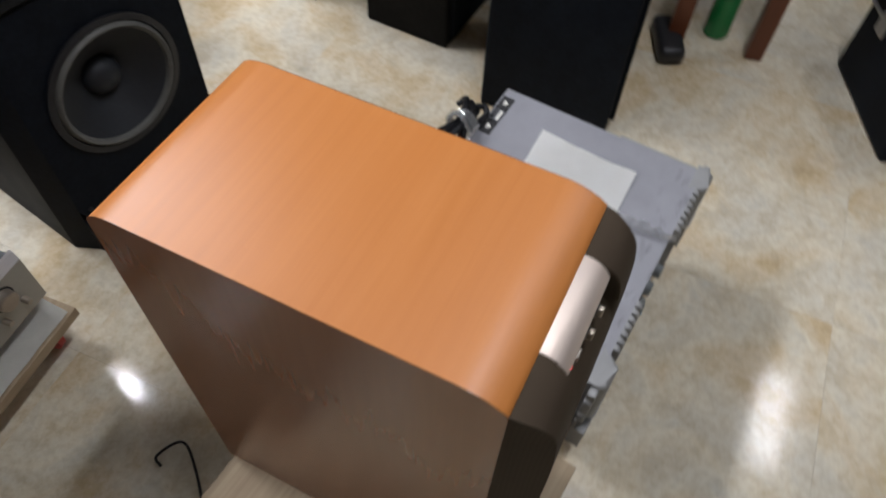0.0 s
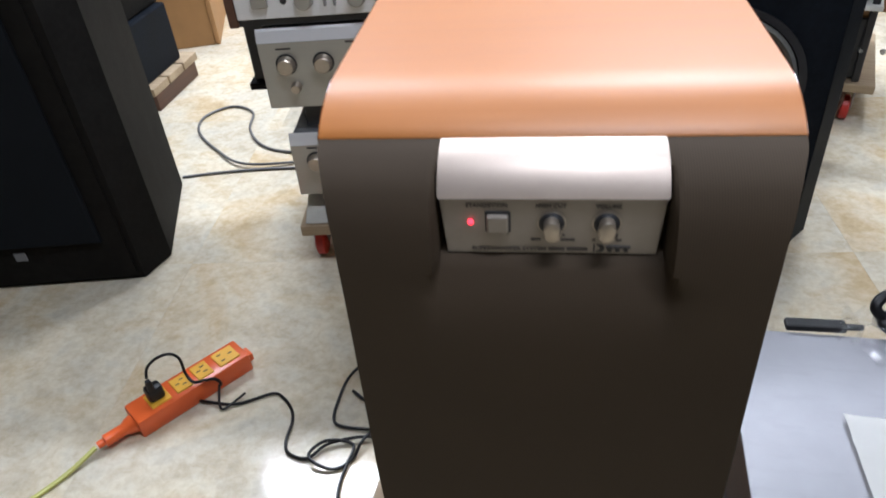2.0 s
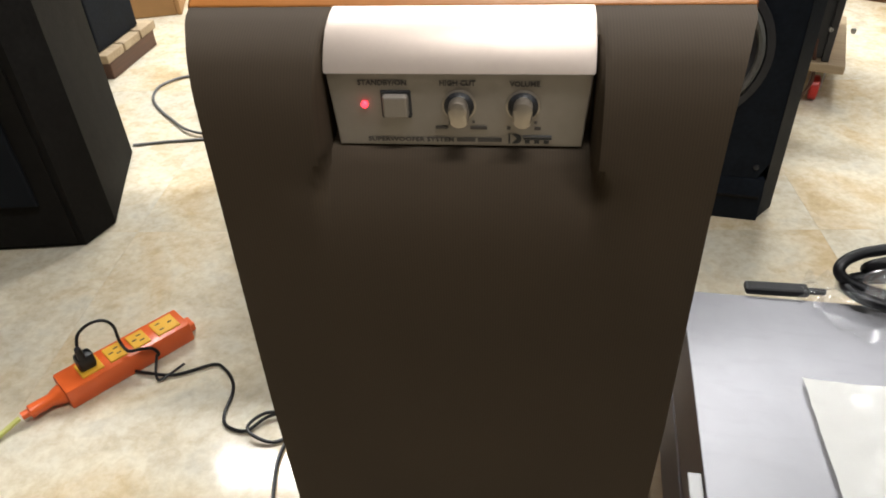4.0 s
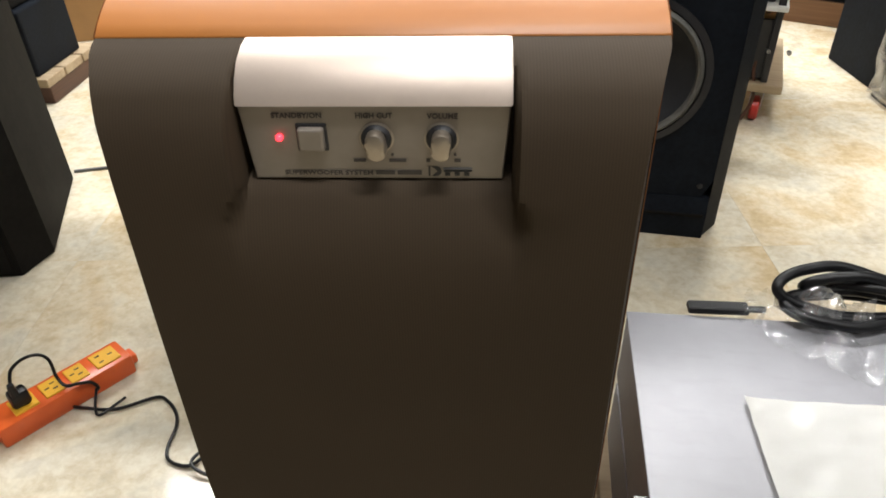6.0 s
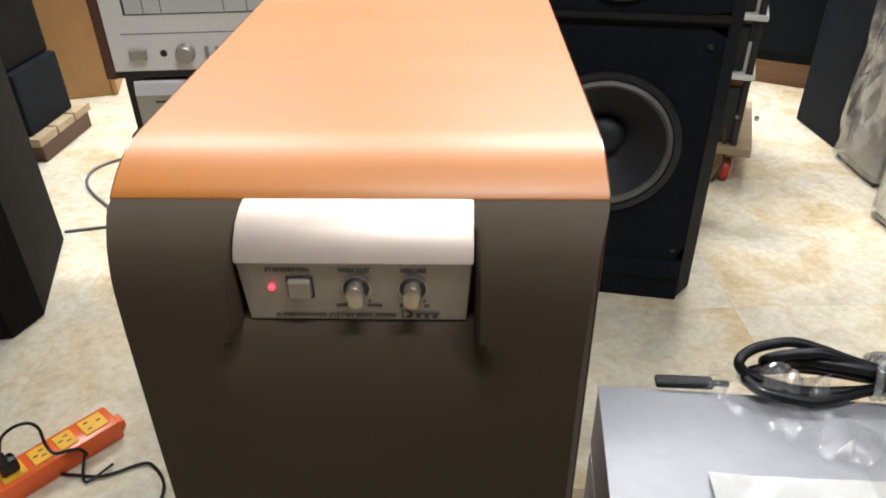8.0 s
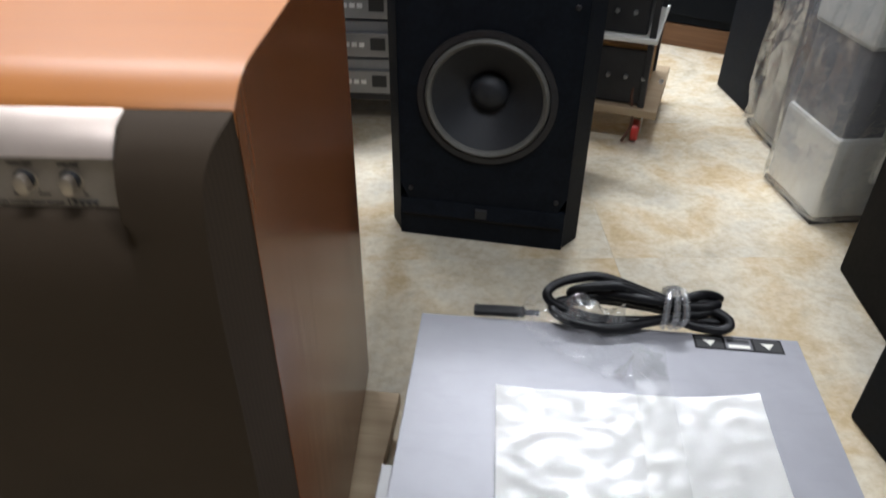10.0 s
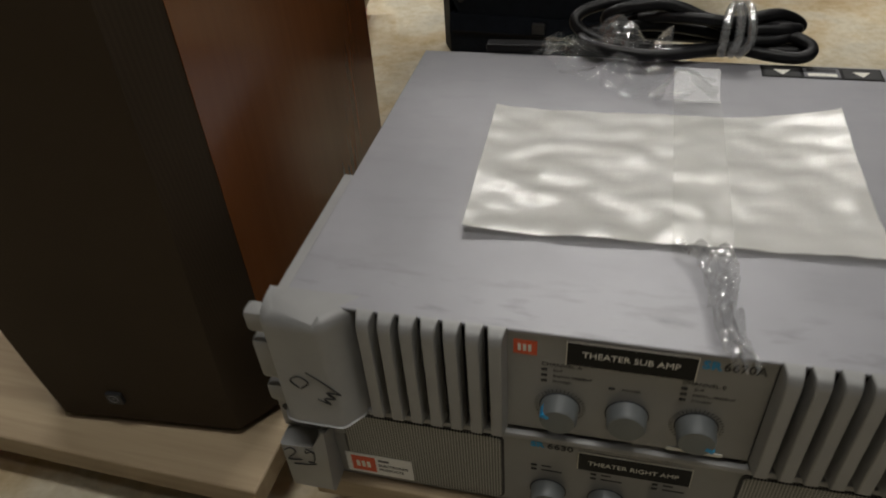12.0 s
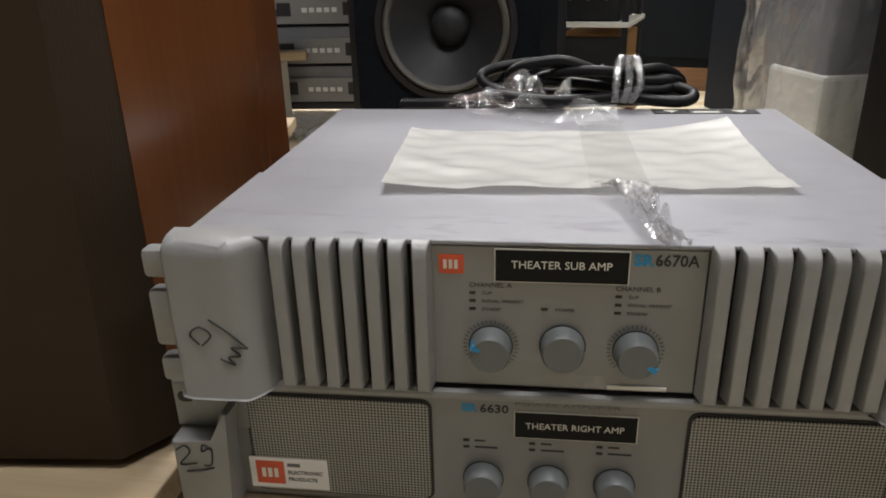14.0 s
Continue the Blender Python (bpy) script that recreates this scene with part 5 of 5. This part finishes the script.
# ---- behind and around ----
bx = thing("black_cabinet", pose(-1.61, 1.335, 0, rz=4), "black cabinet on a low wooden pallet", "cabinet")
for k in range(3):
    part("pallet_slat", box(-0.42, 0.0, 0.0 + k * 0.093, 0.086 + k * 0.093, 0.048, 0.072, 0.003), M_PLY, bx, "worn raw wooden slat")
part("pallet_runner", box(-0.06, -0.006, 0.012, 0.262, 0.0, 0.0478, 0.003), M_WALNUT, bx)
part("pallet_runner", box(-0.41, -0.36, 0.012, 0.262, 0.0, 0.0478, 0.003), M_WALNUT, bx)
part("body", box(-0.4, -0.025, 0.012, 0.225, 0.0725, 0.24, 0.006), M_BLACKBOX, bx)
part("upper_body", box(-0.4, -0.045, 0.012, 0.225, 0.2405, 0.95, 0.006), M_BLACKBOX2, bx)
ct = thing("wooden_cabinet", pose(-1.69, 1.85, 0, rz=24), "light brown wooden cabinet at the back", "cabinet")
part("body", box(-0.3, -0.0155, 0.0, 0.4, 0.0, 0.95, 0.004), M_CARTON, ct)
part("side_board", box(-0.015, 0.0, -0.003, 0.4, 0.0, 0.955, 0.003), M_CARTON, ct)


def deck(x, y, z0, z1, rz):
    th = thing("hifi_component", ROUND @ pose(x, y, 0, rz=rz), "silver hi-fi component stacked on a dark shelf", "component", "stacked components")
    part("case", box(0.0, 0.4, 0.006, 0.3, z0, z1, 0.003), M_STEELTOP, th)
    fp = part("front_panel", box(-0.004, 0.404, -0.004, 0.0058, z0 + 0.002, z1 - 0.03, 0.002), M_GREYP, th)
    part("display", box(0.06, 0.17, -0.0055, -0.0035, z0 + 0.022, z1 - 0.042), M_INK, fp)
    part("display", box(0.31, 0.35, -0.0055, -0.0035, z0 + 0.022, z1 - 0.042), M_INK, fp)
    for k in range(5):
        part("key", box(0.2 + k * 0.02, 0.214 + k * 0.02, -0.007, -0.0035, z0 + 0.03, z0 + 0.042, 0.001), M_SILVER, fp)
    small_knob(fp, 0.375, (z0 + z1) / 2, 0.012, 0.014)


sh = thing("component_shelf", ROUND @ pose(-0.87, 1.5, 0, rz=4), "dark wooden rack holding silver components", "rack")
for a, b in ((-0.03, -0.012), (0.412, 0.43)):
    part("side_panel", box(a, b, 0.0, 0.36, 0.0, 0.62, 0.003), M_WALNUT, sh)
for z in (0.07, 0.60):
    part("shelf", box(-0.0118, 0.4118, 0.0, 0.36, z, z + 0.018, 0.002), M_BLACK, sh)
part("back_panel", box(-0.0118, 0.4118, 0.34, 0.36, 0.0885, 0.598), M_BLACK, sh)
for k in range(4):
    deck(-0.87, 1.5, 0.089 + k * 0.103, 0.186 + k * 0.103, 4)

wb = part("wood_offcut", box(-0.045, 0.04, -0.03, 0.03, 0.0, 0.022, 0.004), M_PLY, m=pose(-0.665, 1.40, 0.2, rz=18))
tagged(wb, "pale offcut of wood on the rack's rail", "wood")
rp = part("leaning_board", box(-0.009, 0.009, -0.03, 0.03, 0.0, 0.2, 0.003), M_FOAM, m=pose(-0.695, 1.40, 0.0))
tagged(rp, "narrow white board leaning by the component rack", "board")
pf2 = part("crumpled_film", sheet(0.09, 0.08, 16, 14, lambda x, y: 0.006 + 0.06 * abs(noise.noise((x * 22, y * 22, 3)))), M_CRINKLE, m=pose(-0.68, 1.33, 0.0))
tagged(pf2, "crumpled clear film on the floor by the rack", "film")
rk = thing("equipment_trolley", pose(-0.12, 1.48, 0, rz=-12) @ Matrix.Scale(0.955, 4), "small trolley with open electronic units on a wooden base", "trolley")
part("base_board", box(0.0, 0.335, 0.0, 0.35, 0.085, 0.107, 0.003), M_PLY, rk)
for cx in (0.05, 0.285):
    for cy in (0.03, 0.28):
        caster(rk, cx, cy, 0.085, 0.03)
for px in (0.01, 0.29):
    for py in (0.02, 0.3):
        part("post", box(px - 0.008, px + 0.008, py - 0.008, py + 0.008, 0.1072, 0.78, 0.002), M_BLACK, rk)
for z in (0.28, 0.42, 0.535, 0.66):
    part("shelf", box(-0.004, 0.305, 0.0, 0.32, z, z + 0.012, 0.002), M_FOAM, rk, "pale shelf board")


def unit(z0, z1, material, label, x0=0.03, x1=0.275):
    th = thing("electronic_unit", pose(-0.12, 1.48, 0, rz=-12) @ Matrix.Scale(0.955, 4), label, "electronics", "units on the trolley")
    part("case", box(x0, x1, 0.03, 0.29, z0, z1, 0.004), material, th)
    part("front_plate", box(x0 + 0.004, x1 - 0.004, 0.022, 0.0298, z0 + 0.004, z1 - 0.004, 0.002), M_BLACK, th)
    for k in range(5):
        part("terminal", turned([(0.006, 0.0), (0.005, 0.01)], 10, "Y", (x0 + 0.03 + k * 0.045, 0.022, (z0 + z1) / 2)), (M_STEEL, M_STEEL, M_STEEL, M_STEEL, M_LEDG if z0 > 0.4 and z0 < 0.5 else M_STEEL)[k], th)


unit(0.1075, 0.26, M_CARTON, "brown transformer unit with bare wires", 0.12, 0.29)
unit(0.2925, 0.405, M_BLACK, "black electronic unit with a green light")
unit(0.4325, 0.525, M_BLACK, "black electronic unit with terminals")
unit(0.5475, 0.65, M_SILVER2, "silver electronic unit on the trolley")
wr = part("loose_wire", tube([(0.14, 1.48, 0.25), (0.155, 1.465, 0.2), (0.13, 1.45, 0.14), (0.14, 1.44, 0.06), (0.12, 1.43, 0.01)], 0.004, 8, 8), M_WALNUT, smooth=True)
tagged(wr, "brown loose wire hanging from the trolley", "wire")

tb = thing("wooden_stool", ROUND @ pose(1.055, 0.192, 0, rz=16), "red-brown wooden stool beside the loudspeakers", "stool")
part("seat", box(-0.14, 0.36, -0.16, 0.16, 0.44, 0.475, 0.008), M_REDWOOD, tb)
for lx, ly in ((-0.1, 0.105), (-0.08, -0.105), (0.32, 0.11), (0.32, -0.11)):
    part("leg", prism([(lx - 0.022, ly - 0.022), (lx + 0.022, ly - 0.022), (lx + 0.022, ly + 0.022), (lx - 0.022, ly + 0.022)], "Z", 0.0, 0.4398, 0.004), M_REDWOOD, tb)
part("stretcher", box(-0.09, 0.32, 0.09, 0.115, 0.12, 0.15, 0.004), M_REDWOOD, tb)
part("apron", box(-0.11, 0.34, -0.13, 0.13, 0.37, 0.4398, 0.004), M_REDWOOD, tb)
bo = part("glass_bottle", turned([(0.03, 0.0), (0.034, 0.004), (0.034, 0.15), (0.03, 0.175), (0.015, 0.205), (0.0125, 0.25), (0.0145, 0.252), (0.0145, 0.262), (0.011, 0.263)], 24, "Z"), M_GREEN, m=ROUND @ pose(1.04, 0.185, 0), smooth=True)
tagged(bo, "green glass bottle standing under the stool", "bottle")
sl = part("black_sandal", box(-0.11, 0.05, -0.035, 0.035, 0.0, 0.05, 0.018, 3), M_BLACK, m=ROUND @ pose(0.93, 0.29, 0, rz=30), smooth=True)
tagged(sl, "black soft shoe-like bundle by the stool leg", "bundle")
fr = thing("equipment_case", ROUND @ pose(0.80, -0.31, 0, rz=31), "black equipment case with a metal rim on the floor", "case")
part("body", box(0.0, 0.36, -0.42, 0.0, 0.0, 0.2, 0.012), M_BLACKBOX, fr)
part("lid", box(-0.004, 0.364, -0.424, 0.004, 0.2005, 0.25, 0.012), M_BLACKBOX2, fr)
part("rim", box(-0.006, 0.366, -0.426, 0.006, 0.194, 0.204, 0.003), M_STEEL, fr, "bright metal edge strip")
part("latch", box(0.08, 0.12, 0.004, 0.012, 0.17, 0.22, 0.003), M_STEEL, fr)
part("latch", box(0.24, 0.28, 0.004, 0.012, 0.17, 0.22, 0.003), M_STEEL, fr)

# ---- floor tiles ----
TS, TA = 0.6285, radians(9.5)
tile_me = mesh_of("tile", box(0.00015, TS - 0.00015, 0.00015, TS - 0.00015, -0.0034, 0.0), M_FLOOR)
ca, sa = math.cos(TA), math.sin(TA)
for i in range(-9, 9):
    for j in range(-9, 9):
        u, v = 0.2273 + i * TS, -0.3667 + j * TS
        x, y = u * ca - v * sa, u * sa + v * ca
        cx, cy = (u + TS / 2) * ca - (v + TS / 2) * sa, (u + TS / 2) * sa + (v + TS / 2) * ca
        if RX0 - 0.3 < cx < RX1 + 0.3 and RY0 - 0.3 < cy < RY1 + 0.3:
            o = new("tile", tile_me)
            o.parent = floor
            o.matrix_basis = pose(x, y, 0, rz=9.5)
